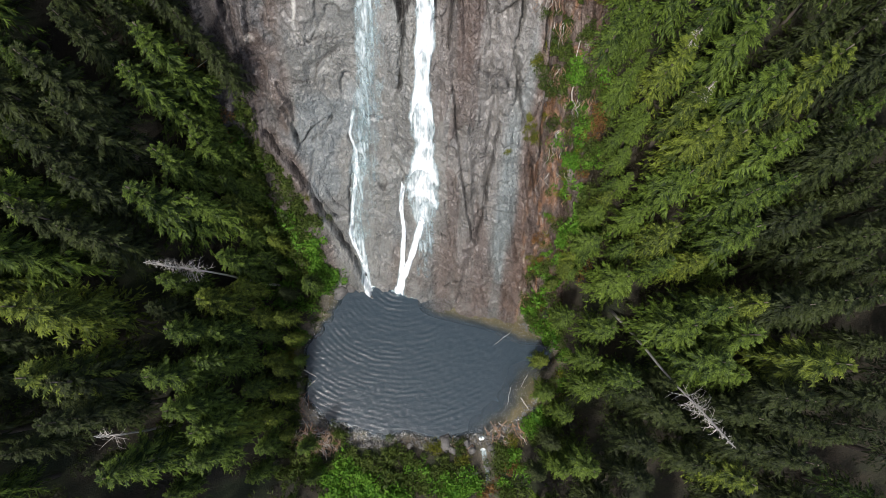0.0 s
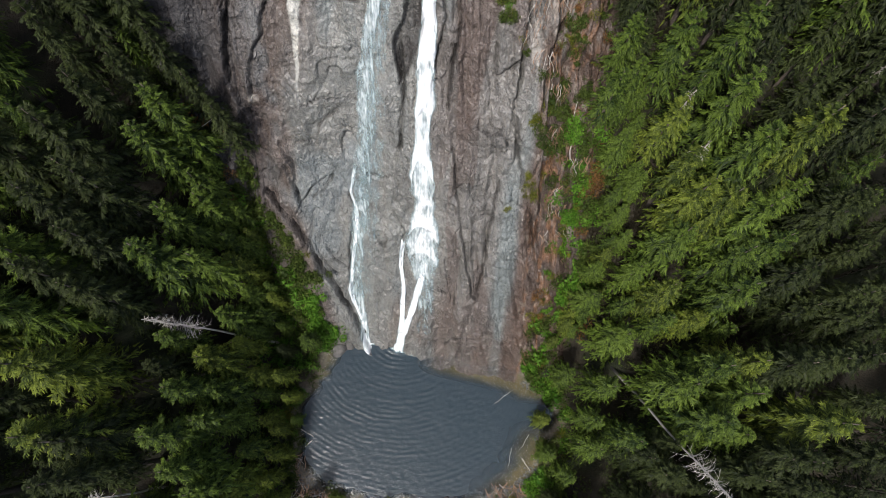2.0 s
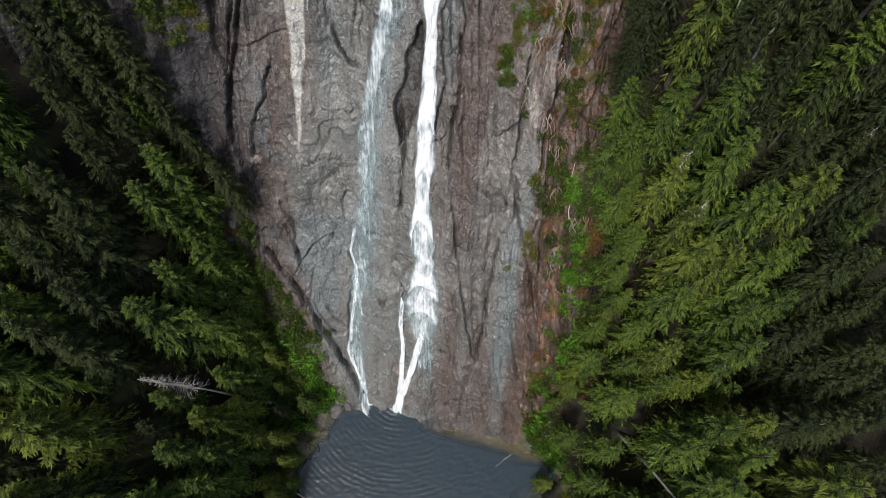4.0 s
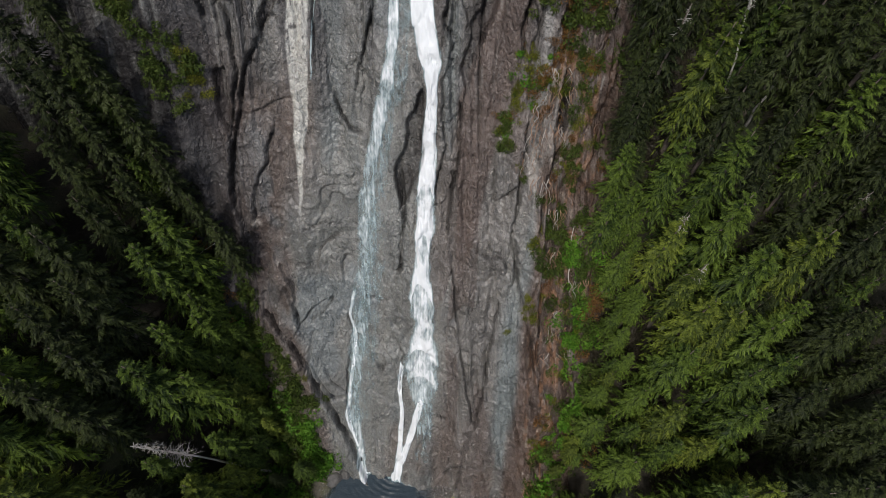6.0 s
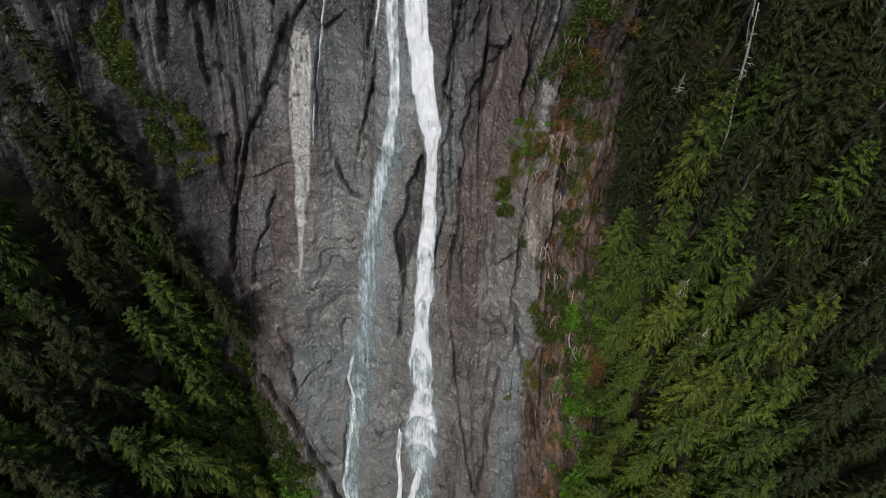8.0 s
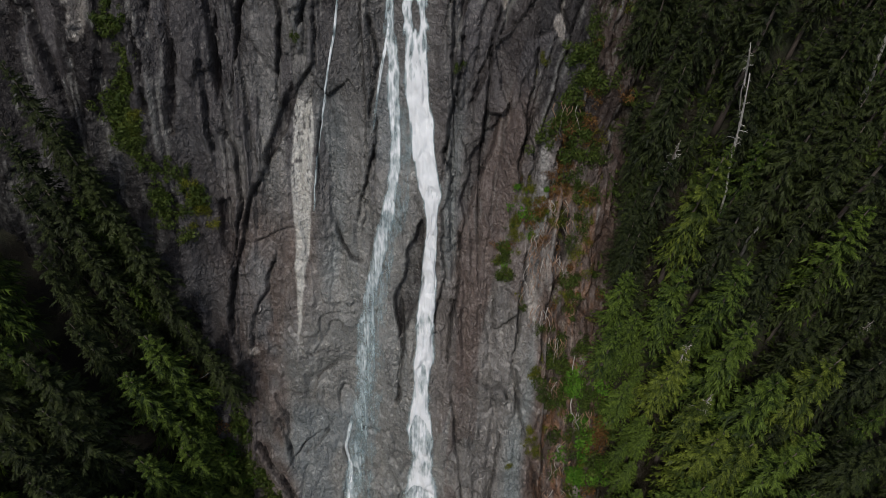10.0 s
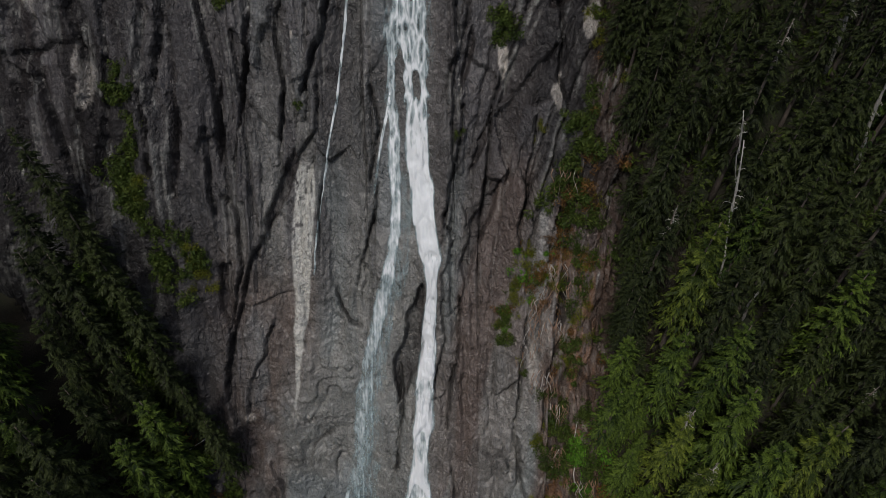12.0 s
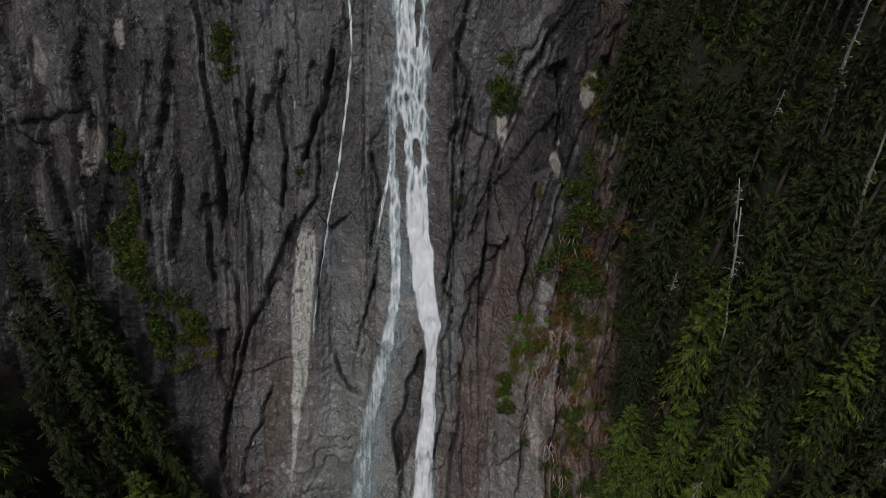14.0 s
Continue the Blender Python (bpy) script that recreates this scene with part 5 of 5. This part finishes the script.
LEDGE_MIDDLE = [
    (8.0, 41.8, 1.2, 2), (7.3, 41.0, 1.2, 2), (6.4, 39.5, 1.1, 2), (6.2, 38.3, 1.0, 2), (5.8, 37.0, 1.2, 1), (5.4, 35.4, 1.1, 1), (5.1, 36.1, 0.9, 2),
    (8.8, 40.5, 1.3, 2), (9.8, 42.2, 1.4, 3), (8.5, 37.9, 1.2, 3), (10.1, 39.7, 1.1, 2), (11.8, 35.4, 1.2, 1), (11.4, 34.3, 1.1, 2), (7.2, 33.9, 0.7, 2),
    (7.5, 33.1, 0.6, 1), (12.0, 37.7, 1.0, 2), (12.8, 39.7, 1.1, 2), (11.1, 44.3, 1.6, 1), (10.4, 43.6, 1.4, 3), (10.1, 47.5, 1.6, 1), (11.7, 45.8, 1.4, 1),
    (12.0, 46.8, 1.5, 3), (13.5, 42.1, 1.5, 1), (12.1, 41.7, 1.2, 1),
]
LEDGE_TOP = [
    (9.9, 47.0, 1.5, 1), (10.6, 48.5, 1.5, 1), (10.9, 51.2, 1.4, 1), (12.4, 50.0, 1.4, 1), (8.3, 50.4, 0.9, 2), (7.9, 49.6, 0.7, 2), (10.7, 45.8, 1.2, 3),
    (4.8, 57.0, 1.3, 1), (5.6, 56.1, 1.2, 1), (4.4, 55.8, 1.0, 1), (12.6, 57.8, 1.2, 2), (13.1, 56.8, 1.1, 2), (1.5, 49.4, 0.7, 1), (-13.1, 49.9, 0.8, 1),
]
LEDGE_LEFT_WALL = [
    (-19.2, 59.6, 1.3, 1), (-19.5, 58.0, 1.3, 1), (-19.4, 56.5, 1.1, 1), (-28.5, 52.2, 1.3, 1), (-28.4, 50.2, 1.4, 1), (-28.1, 46.6, 1.6, 1), (-29.0, 44.9, 1.6, 1),
    (-27.8, 43.8, 1.7, 1), (-28.7, 42.5, 1.5, 1), (-27.4, 41.7, 1.3, 1), (-23.1, 39.2, 1.5, 1), (-22.6, 37.9, 1.5, 2), (-23.9, 39.8, 1.2, 1), (-28.6, 42.9, 1.6, 1),
    (-27.5, 44.1, 1.6, 2), (-28.8, 44.8, 1.6, 1), (-27.5, 42.2, 1.3, 1), (-23.2, 39.5, 1.4, 2), (-22.9, 38.4, 1.3, 2), (-24.1, 37.4, 1.2, 1), (-25.4, 37.8, 1.6, 1),
    (-25.9, 39.0, 1.6, 1),
]
BANK_RIGHT = [
    (10.5, 4.2, 1.5, 0), (10.1, 2.5, 1.4, 0), (11.8, 1.0, 1.5, 0), (11.8, -0.9, 1.2, 0), (9.3, 4.4, 1.2, 0), (11.3, 2.4, 1.5, 1), (11.4, -8.6, 1.5, 0),
    (10.3, -10.0, 1.3, 0), (12.4, -7.2, 1.3, 1), (11.7, -3.4, 0.9, 2), (11.6, -5.5, 1.2, 1),
]
BANK_FRONT = [
    (-14.5, -16.3, 2.0, 0), (-12.1, -15.3, 1.8, 0), (-12.7, -17.9, 2.2, 0), (-9.3, -16.9, 2.0, 0), (-7.2, -15.6, 1.9, 1), (-5.8, -17.9, 2.2, 0), (-4.1, -16.3, 1.7, 1),
    (-9.0, -13.9, 1.5, 1), (0.4, -17.0, 1.6, 0), (2.2, -17.7, 1.8, 0), (-0.3, -15.5, 1.2, 1), (3.2, -16.3, 1.5, 0), (-1.0, -13.0, 1.1, 2), (0.1, -14.0, 1.2, 1),
    (2.2, -12.7, 1.1, 1), (2.9, -14.0, 1.2, 2), (6.7, -13.0, 1.2, 1), (7.8, -14.0, 1.2, 1), (8.5, -15.3, 1.3, 3), (6.7, -15.0, 1.3, 1), (9.2, -12.0, 1.0, 2),
    (-1.7, -12.0, 0.8, 2),
]
BANK_REST = [
    (-15.6, -14.3, 1.6, 1), (-17.0, -15.6, 1.8, 1), (-11.1, -13.3, 1.4, 1), (-12.9, -14.0, 1.2, 1), (-6.6, -13.3, 1.4, 1), (-3.8, -14.0, 1.5, 1), (-2.4, -17.6, 1.7, 1),
    (6.0, -17.9, 1.5, 3), (8.1, -18.0, 1.4, 1), (-13.2, 2.0, 1.3, 1), (-14.2, 1.0, 1.4, 1), (-18.8, -3.3, 1.4, 1), (-18.2, -6.2, 1.2, 1), (-17.4, -0.5, 1.2, 2),
    (-18.6, -8.9, 1.3, 1), (-15.6, 1.0, 1.2, 0), (-19.1, -12.9, 1.6, 1), (-19.7, -16.2, 1.8, 1),
]


for rows in (LEDGE_LOW_LEFT, LEDGE_LOW_RIGHT, LEDGE_MIDDLE, LEDGE_TOP, LEDGE_LEFT_WALL):
    for k, (x, z, size, kind) in enumerate(rows):
        at = on_slab(x, z, 0.0)
        for j in range(3 if size > 1.0 else 2):
            px, pz = (x + random.uniform(-0.5, 0.5) * size * j, z + random.uniform(-0.8, 0.8) * size * j)
            plant_heap(kind, (k + j) % 3, on_slab(px, pz, -0.1), size * (0.8 if kind != 2 else 0.6) * random.uniform(0.6, 1.15), random.uniform(0, 6.28), 38)
for rows in (BANK_RIGHT, BANK_FRONT, BANK_REST):
    for k, (x, y, size, kind) in enumerate(rows):
        for j in range(2):
            px, py = x + random.uniform(-0.7, 0.7) * size * j, y + random.uniform(-0.7, 0.7) * size * j
            while pool_edge(px, py) < 0.4:
                px, py = px + (0.4 if px > 9 else -0.4 if px < -14 else 0.0), py - (0.3 if py < -6 else 0.0) - (0.0 if py < -6 or px > 9 or px < -14 else 5.0)
            plant_heap(kind, (k + j) % 3, Vector((px, py, float(land(px, py)))), size * random.uniform(0.7, 1.05), random.uniform(0, 6.28))


# the green fringe where the forest meets rock and water, too tangled to count
FRINGE = {0: [], 1: [], 2: [], 3: []}


def fringe(places, kinds, sizes, seed, tip=(25, 45)):
    rng = random.Random(seed)
    for k, at in enumerate(places):
        kind = rng.choices(range(4), kinds)[0]
        size, turn = rng.uniform(*sizes) * (0.7 if kind == 2 else 1), rng.uniform(0, 360)
        v, f = leaf_heap(np.random.default_rng(900 + k % 7), 250, PLANTS[kind][5], PLANTS[kind][6], PLANTS[kind][7])
        m = np.array(pose(0, 0, 0, rng.uniform(*tip)) @ pose(0, 0, 0, 0, 0, turn))[:3, :3] * size
        FRINGE[kind].append((v @ m.T + np.array(at), f))


rng_fringe = random.Random(12)
LEFT_EDGE = [(0, -12.9), (1.7, -13.6), (10.4, -18.6), (22, -23.5), (33, -27.5)]
RIGHT_EDGE = [(0, 9.2), (10, 13.2), (18, 14.2), (28, 13.2), (40, 13.6), (52, 15.0), (62, 15.2)]
fringe([on_slab(float(strand(z, LEFT_EDGE, 1)) - rng_fringe.uniform(0.1, 5.6), z, -0.15) for z in [rng_fringe.uniform(0, 17) for k in range(96)]], (5, 4, 0.3, 0.3), (0.8, 1.5), 21)
fringe([on_slab(float(strand(z, LEFT_EDGE, 1)) - rng_fringe.uniform(0.0, 3.5), z, -0.15) for z in [rng_fringe.uniform(13, 31) for k in range(34)]], (0.3, 5, 1, 0.6), (0.7, 1.4), 22)
fringe([on_slab(float(strand(z, RIGHT_EDGE, 1)) - rng_fringe.uniform(-1.2, 2.4), z, -0.15) for z in [rng_fringe.uniform(5, 31) for k in range(70)]], (3, 4, 1.5, 1.2), (0.5, 1.2), 23)
fringe([on_slab(float(strand(z, RIGHT_EDGE, 1)) - rng_fringe.uniform(-1.2, 3.2), z, -0.15) for z in [rng_fringe.uniform(31, 60) for k in range(64)]], (0.2, 3, 2.5, 1.5), (0.4, 1.0), 24)
left_bank = [(rng_fringe.uniform(-22.5, -16.5), rng_fringe.uniform(-14, 8)) for k in range(74)]
fringe([(x, y, float(land(x, y))) for x, y in left_bank if y > -9.6 and pool_edge(x, y) > 0.2], (2.6, 4, 0.6, 0.3), (0.8, 1.5), 25, (-8, 8))
right_bank = [(rng_fringe.uniform(11.0, 15.5), rng_fringe.uniform(-12, 6)) for k in range(44)]
fringe([(x, y, float(land(x, y))) for x, y in right_bank if pool_edge(x, y) > 0.2], (2, 5, 1, 0.3), (0.6, 1.2), 26, (-8, 8))
front_bank = [(rng_fringe.uniform(-15, 11), rng_fringe.uniform(-21, -13.2)) for k in range(60)]
fringe([(x, y, float(land(x, y))) for x, y in front_bank if not (x < -12.6 and y > -14.6) and pool_edge(x, y) > 0.8 and abs(x - 4.9 - 0.18 * (-12 - y)) > 1.0], (4, 4, 1, 0.4), (0.7, 1.4), 27, (-8, 8))
fringe([on_slab(float(strand(z, RIGHT_EDGE, 1)) + rng_fringe.uniform(0.3, 4.6), z, -0.1) for z in [rng_fringe.uniform(-0.5, 15) for k in range(46)]], (2.2, 5, 0.5, 0.5), (0.8, 1.5), 28)
fringe([on_slab(rng_fringe.uniform(5.2, 8.2) + 0.24 * (z - 38), z, -0.1) for z in [rng_fringe.uniform(34.5, 43.5) for k in range(26)]], (1.2, 2, 4, 1.6), (0.4, 0.85), 29)
fringe([on_slab(rng_fringe.uniform(9.0, 12.6), z, -0.1) for z in [rng_fringe.uniform(19, 45) for k in range(40)]], (0.8, 2, 3, 3), (0.35, 0.8), 30)
growth = thing("fringe_growth", "mixed green shrubs and moss along forest edges", "shrubs", kind="stuff")
for kind, pieces in FRINGE.items():
    part("leaves", mesh_of("leaves", *gather(pieces), PLANTS[kind][3]), growth)


# low growth between the trees, too fine to count
def build_undergrowth():
    rng = np.random.default_rng(55)
    pieces = []
    v0, f0 = leaf_heap(rng, 60, 0.2, 0.7, 0.5)
    for k in range(1750):
        x, y = (rng.uniform(-44, 42), rng.uniform(-24, 64)) if k < 1150 else (rng.uniform(14, 42), rng.uniform(15, 62))
        shore = float(pool_edge(x, y))
        g = float(land(x, y))
        if shore < 0.8 or (-42 < x < 15.5 and y > foot(x) - 1 and g < (y - foot(x)) / LEAN + 0.5):
            continue
        s, a = rng.uniform(0.6, 1.3) * (1.4 if x > 14 and y > 10 else 1.0), rng.uniform(0, 6.28)
        c, d = math.cos(a) * s, math.sin(a) * s
        pieces.append((np.stack([v0[:, 0] * c - v0[:, 1] * d + x, v0[:, 0] * d + v0[:, 1] * c + y, v0[:, 2] * s + g], -1), f0))
    tagged(new("undergrowth", mesh_of("undergrowth", *gather(pieces), DULL_LEAF)), "low dull green undergrowth on the forest floor", "undergrowth", kind="stuff")


build_undergrowth()


# ---- dead trees ----
def dead_tree(base, tip, radius, reach, boughs, label, bare_from=0.35, seed=0):
    rng = np.random.default_rng(seed)
    base, tip = Vector(base), Vector(tip)
    down = (base - tip).normalized()
    root = base + down * 1.0
    for k in range(80):
        if root.z < float(land(root.x, root.y)) - 0.4:
            break
        root = root + down * 0.5
    length = (tip - root).length
    tree = thing("dead_tree", label, "dead tree", "bleached dead trees")
    tree.matrix_basis = Matrix.Translation(root) @ (tip - root).to_track_quat("Z", "Y").to_matrix().to_4x4()
    part("trunk", mesh_of("trunk", *tube([(0.12 * math.sin(k), 0.1 * math.cos(2 * k), length * k / 8) for k in range(9)], [radius * (1 - 0.9 * k / 8) + 0.015 for k in range(9)], 7), DEAD, True), tree)
    shown = (tip - base).length
    v, f = bare_boughs(rng, length - shown * (1 - bare_from), length - 0.2, reach, boughs, 0.032)
    part("dead_crown", mesh_of("dead_crown", v, f, DEAD), tree, "bleached bare boughs")


dead_tree((23.0, -2.5, 17.1), (24.9, -8.6, 29.1), 0.19, 1.7, 70, "leaning bleached dead tree with broken boughs", 0.35, 1)
dead_tree((-24.5, 7.7, 16.5), (-27.3, 7.7, 27.2), 0.16, 1.25, 120, "grey dead fir with dense bare twigs", 0.2, 2)
dead_tree((-28.4, -7.7, 26.4), (-28.0, -7.3, 32.9), 0.14, 1.6, 12, "small forked white dead tree top", 0.3, 3)
dead_tree((30.5, 46.2, 58.2), (27.3, 42.8, 70.2), 0.2, 0.8, 26, "tall bleached bare trunk on the high slope", 0.1, 4)
dead_tree((33.3, 40.9, 52.3), (30.7, 39.9, 62.8), 0.2, 0.5, 10, "bare grey trunk on the high slope", 0.2, 5)
dead_tree((23.2, 35.1, 44.7), (20.5, 35.3, 58.1), 0.1, 0.7, 16, "thin grey dead fir on the steep slope", 0.45, 6)
dead_tree((23.6, 39.2, 49.8), (21.2, 38.3, 58.2), 0.07, 0.6, 12, "thin dead fir with curled top twigs", 0.5, 7)
dead_tree((26.3, 33.4, 40.3), (25.6, 32.5, 44.4), 0.16, 0.3, 4, "short pale broken trunk on the slope", 0.5, 8)


def pole(name, label, a, b, radius, mat=DEAD, group=""):
    a, b = Vector(a), Vector(b)
    n = (b - a).length
    ob = tagged(new(name, mesh_of(name, *tube([(0.02 * n * math.sin(2.1 * k), 0.015 * n * math.cos(1.7 * k), n * k / 5) for k in range(6)], [radius * (1 - 0.11 * k) for k in range(6)], 6), mat, True)), label, "log", group)
    ob.matrix_basis = Matrix.Translation(a) @ (b - a).to_track_quat("Z", "Y").to_matrix().to_4x4()
    return ob


slab_pole = pole("fallen_pole", "pale bare pole leaning on the rock edge", on_slab(12.6, 24.6, 0.3), on_slab(12.4, 29.8, 0.5), 0.07)
pole("fallen_pole", "thin pale pole lying over the forest edge", (-27.4, 26.5, 23.0), (-22.1, 28.1, 25.6), 0.07)
for a, b, r in (((8.6, 1.7), (6.6, 0.2), 0.045), ((10.8, -3.6), (9.9, -5.2), 0.04), ((8.6, -5.2), (8.2, -7.4), 0.035), ((9.9, -6.5), (10.9, -8.0), 0.07), ((-17.8, -3.0), (-16.1, -3.9), 0.09), ((-16.3, -4.3), (-17.2, -5.1), 0.06), ((-18.3, -8.2), (-16.9, -10.3), 0.07)):
    pole("drift_log", "bleached drift log at the water's edge", (*a, max(0.06, float(land(*a)) + 0.05)), (*b, max(0.04, float(land(*b)) + 0.05)), r, DEAD, "drift logs of the pool")


# ---- driftwood heaps on the shore ----
def driftwood_heap(centre, reach, count, label, seed):
    rng = random.Random(seed)
    heap = thing("driftwood_heap", label, "driftwood", "driftwood heaps")
    kinds = []
    for k in range(5):
        n = 1.0
        kinds.append(mesh_of("stick", *tube([(0.05 * math.sin(2 * j + k), 0.05 * math.cos(1.6 * j + k), n * (j / 4 - 0.5)) for j in range(5)], [0.035, 0.033, 0.028, 0.02, 0.01], 5), DRIFT if k < 4 else DEAD, True))
    for k in range(count):
        a, r = rng.uniform(0, 6.28), rng.random() ** 0.6
        x, y = centre[0] + reach[0] * r * math.cos(a), centre[1] + reach[1] * r * math.sin(a)
        z = max(float(land(x, y)), 0.0) + 0.06 + 0.3 * (1 - r) * rng.random()
        long = rng.uniform(0.6, 2.0)
        ob = part("stick", kinds[k % 5], heap)
        wide = rng.uniform(0.9, 2.0)
        ob.matrix_basis = pose(x, y, z, 90 + rng.uniform(-9, 9), 0, rng.gauss(20, 50)) @ Matrix.Diagonal((wide, wide, long, 1))


driftwood_heap((-16.0, -12.0), (3.2, 1.8), 210, "brown driftwood heap on the gravel shore", 1)
driftwood_heap((8.2, -10.9), (2.6, 1.2), 70, "grey and brown driftwood by the outlet", 2)
driftwood_heap((-17.9, -7.6), (0.9, 2.2), 26, "thin dark branches along the bank", 3)
driftwood_heap((0.5, -12.4), (3.4, 0.5), 26, "small sticks along the pool's shore", 4)


# ---- roots bared on the ledges ----
def bared_roots(x, z, count, label, seed):
    rng = random.Random(seed)
    top = on_slab(x, z, 0.25)
    roots = thing("bared_roots", label, "roots", "bared roots on the ledges", at=top)
    pieces = []
    for k in range(count):
        p, pts = Vector((rng.uniform(-1.3, 1.3), rng.uniform(-0.3, 0.1), rng.uniform(-0.5, 0.8))), []
        for j in range(6):
            pts.append(p.copy())
            p = p + Vector((rng.uniform(-0.36, 0.36), -0.25 + rng.uniform(-0.05, 0.1), -0.38 + rng.uniform(-0.15, 0.1)))
        w = rng.uniform(0.02, 0.05)
        part("root", mesh_of("root", *tube(pts, [w * (1 - 0.14 * j) for j in range(6)], 5), DRIFT if k % 4 else DEAD, True), roots)


bared_roots(9.0, 38.6, 14, "pale hanging roots over rusty rock", 1)
bared_roots(10.1, 40.0, 12, "pale tangled roots under shrubs", 2)
bared_roots(8.6, 36.6, 12, "pale hanging roots beside moss", 3)
bared_roots(12.4, 22.0, 12, "bared roots and dry litter on the ledge", 4)
bared_roots(11.6, 18.0, 9, "pale roots on brown rock", 5)
bared_roots(10.4, 48.0, 8, "thin pale roots high on the wall", 6)
bared_roots(13.3, 15.0, 9, "pale roots at the forest edge", 7)
bared_roots(9.4, 33.6, 14, "pale roots and litter on the rusty ledge", 9)
bared_roots(10.6, 31.0, 12, "tangled pale roots above brown rock", 10)
bared_roots(10.8, 36.8, 12, "thin pale roots under the forest edge", 11)
bared_roots(11.0, 27.4, 12, "pale roots hanging over rusty rock", 12)
bared_roots(8.2, 35.0, 16, "pale roots trailing down brown rock", 13)
bared_roots(9.6, 41.4, 18, "dense pale roots below an overhanging shrub", 14)
bared_roots(9.2, 37.4, 16, "bleached roots over a dark recess", 15)
bared_roots(13.2, 25.6, 12, "pale roots and litter by a bare pole", 16)
bared_roots(12.2, 20.4, 12, "bleached roots in rusty litter", 17)
bared_roots(-21.6, 23.6, 8, "pale roots beneath the forest edge", 8)


# ---- boulders and stones by the outlet ----
def boulder_mesh(seed):
    bm = bmesh.new()
    bmesh.ops.create_icosphere(bm, subdivisions=3, radius=1.0)
    off = Vector((seed * 7.1, seed * 3.3, 0))
    for v in bm.verts:
        n = noise.noise(v.co * 1.1 + off) * 0.4 + noise.noise(v.co * 2.7 + off) * 0.16 + noise.noise(v.co * 6 + off) * 0.05
        v.co = v.co * (1 + n)
        v.co.z *= 0.7
    me = bpy.data.meshes.new("boulder")
    bm.to_mesh(me)
    bm.free()
    me.polygons.foreach_set("use_smooth", np.full(len(me.polygons), True))
    me.materials.append(BOULDER)
    return me


STONES = [boulder_mesh(k) for k in range(5)]
rng_stone = random.Random(4)
for k, (x, y, s) in enumerate(((0.4, -12.0, 1.0), (-1.0, -12.3, 0.6), (1.9, -11.9, 0.55), (2.9, -12.2, 0.5), (-2.3, -12.2, 0.4), (3.6, -12.9, 0.5), (6.0, -12.6, 0.55), (6.6, -13.4, 0.5), (-4.2, -12.4, 0.35), (-6.0, -12.5, 0.4), (-7.7, -12.3, 0.35), (-9.3, -12.2, 0.35), (1.2, -12.9, 0.6), (5.6, -15.0, 0.4), (4.0, -15.6, 0.4), (7.3, -11.6, 0.35), (9.3, -10.4, 0.35), (-13.4, 7.0, 1.0), (-12.0, 7.7, 0.8))):
    ob = tagged(new("boulder", STONES[k % 5]), "rounded grey boulder on the shore" if s > 0.45 else "small grey stone at the waterline", "boulder", "stones of the shore")
    ob.matrix_basis = pose(x, y, max(float(land(x, y)), -0.1) + 0.15 * s, 0, 0, rng_stone.uniform(0, 360)) @ Matrix.Diagonal((s, s * rng_stone.uniform(0.75, 1.1), s, 1))


def build_pebbles():
    rng = np.random.default_rng(8)
    bm = bmesh.new()
    bmesh.ops.create_icosphere(bm, subdivisions=1, radius=1.0)
    v0 = np.array([v.co[:] for v in bm.verts])
    f0 = np.array([[v.index for v in f.verts] for f in bm.faces])
    bm.free()
    pieces = []
    while len(pieces) < 1100:
        x, y = rng.uniform(-19, 12), rng.uniform(-14, 3)
        e = float(pool_edge(x, y))
        if not -0.9 < e < 0.9 or (x < -8 and y > -8):
            continue
        s = rng.uniform(0.05, 0.22)
        pieces.append((v0 * (s * rng.uniform(0.7, 1.2, 3) * (1, 1, 0.6)) + v0 * rng.normal(0, 0.15, (len(v0), 1)) * s + (x, y, float(land(x, y)) + 0.02), f0))
    tagged(new("pebbles", mesh_of("pebbles", *gather(pieces), BOULDER)), "wet grey and brown pebbles round the pool", "pebbles", kind="stuff")


build_pebbles()


# ---- the brook that leaves the pool ----
def build_brook():
    ys = np.arange(-24, -10.9, 0.15)
    u = np.linspace(-1, 1, 12)
    uu, yy = np.meshgrid(u, ys)
    x = 4.9 + 0.18 * (-12 - yy) + uu * (0.55 + 0.15 * smooth_noise(yy * 0.8, uu * 0, 3))
    z = land(4.9 + 0.18 * (-12 - yy), yy) + 0.22 + 0.08 * fractal(x * 2, yy * 1.2, 4, 3)
    z = np.minimum(z, 0.03)
    me = mesh_of("brook_water", np.stack([x, yy, z], -1).reshape(-1, 3), grid_faces(*x.shape), WHITE, True)
    foam = (0.30 + 0.85 * np.exp(-((yy + 12.2) / 0.7) ** 2) + 0.12 * smooth_noise(x * 2, yy, 6)) * ramp(1 - np.abs(uu), 0, 0.5) * ramp(-yy, 10.9, 11.6)
    me.attributes.new("foam", "FLOAT", "POINT").data.foreach_set("value", foam.ravel().astype(np.float32))
    layer = me.uv_layers.new(name="UVMap")
    index = np.empty(len(me.loops), np.int32)
    me.loops.foreach_get("vertex_index", index)
    layer.data.foreach_set("uv", np.stack([x, yy], -1).reshape(-1, 2)[index].astype(np.float32).ravel())
    tagged(new("brook", me), "small white brook spilling from the pool", "brook", kind="structure")


build_brook()
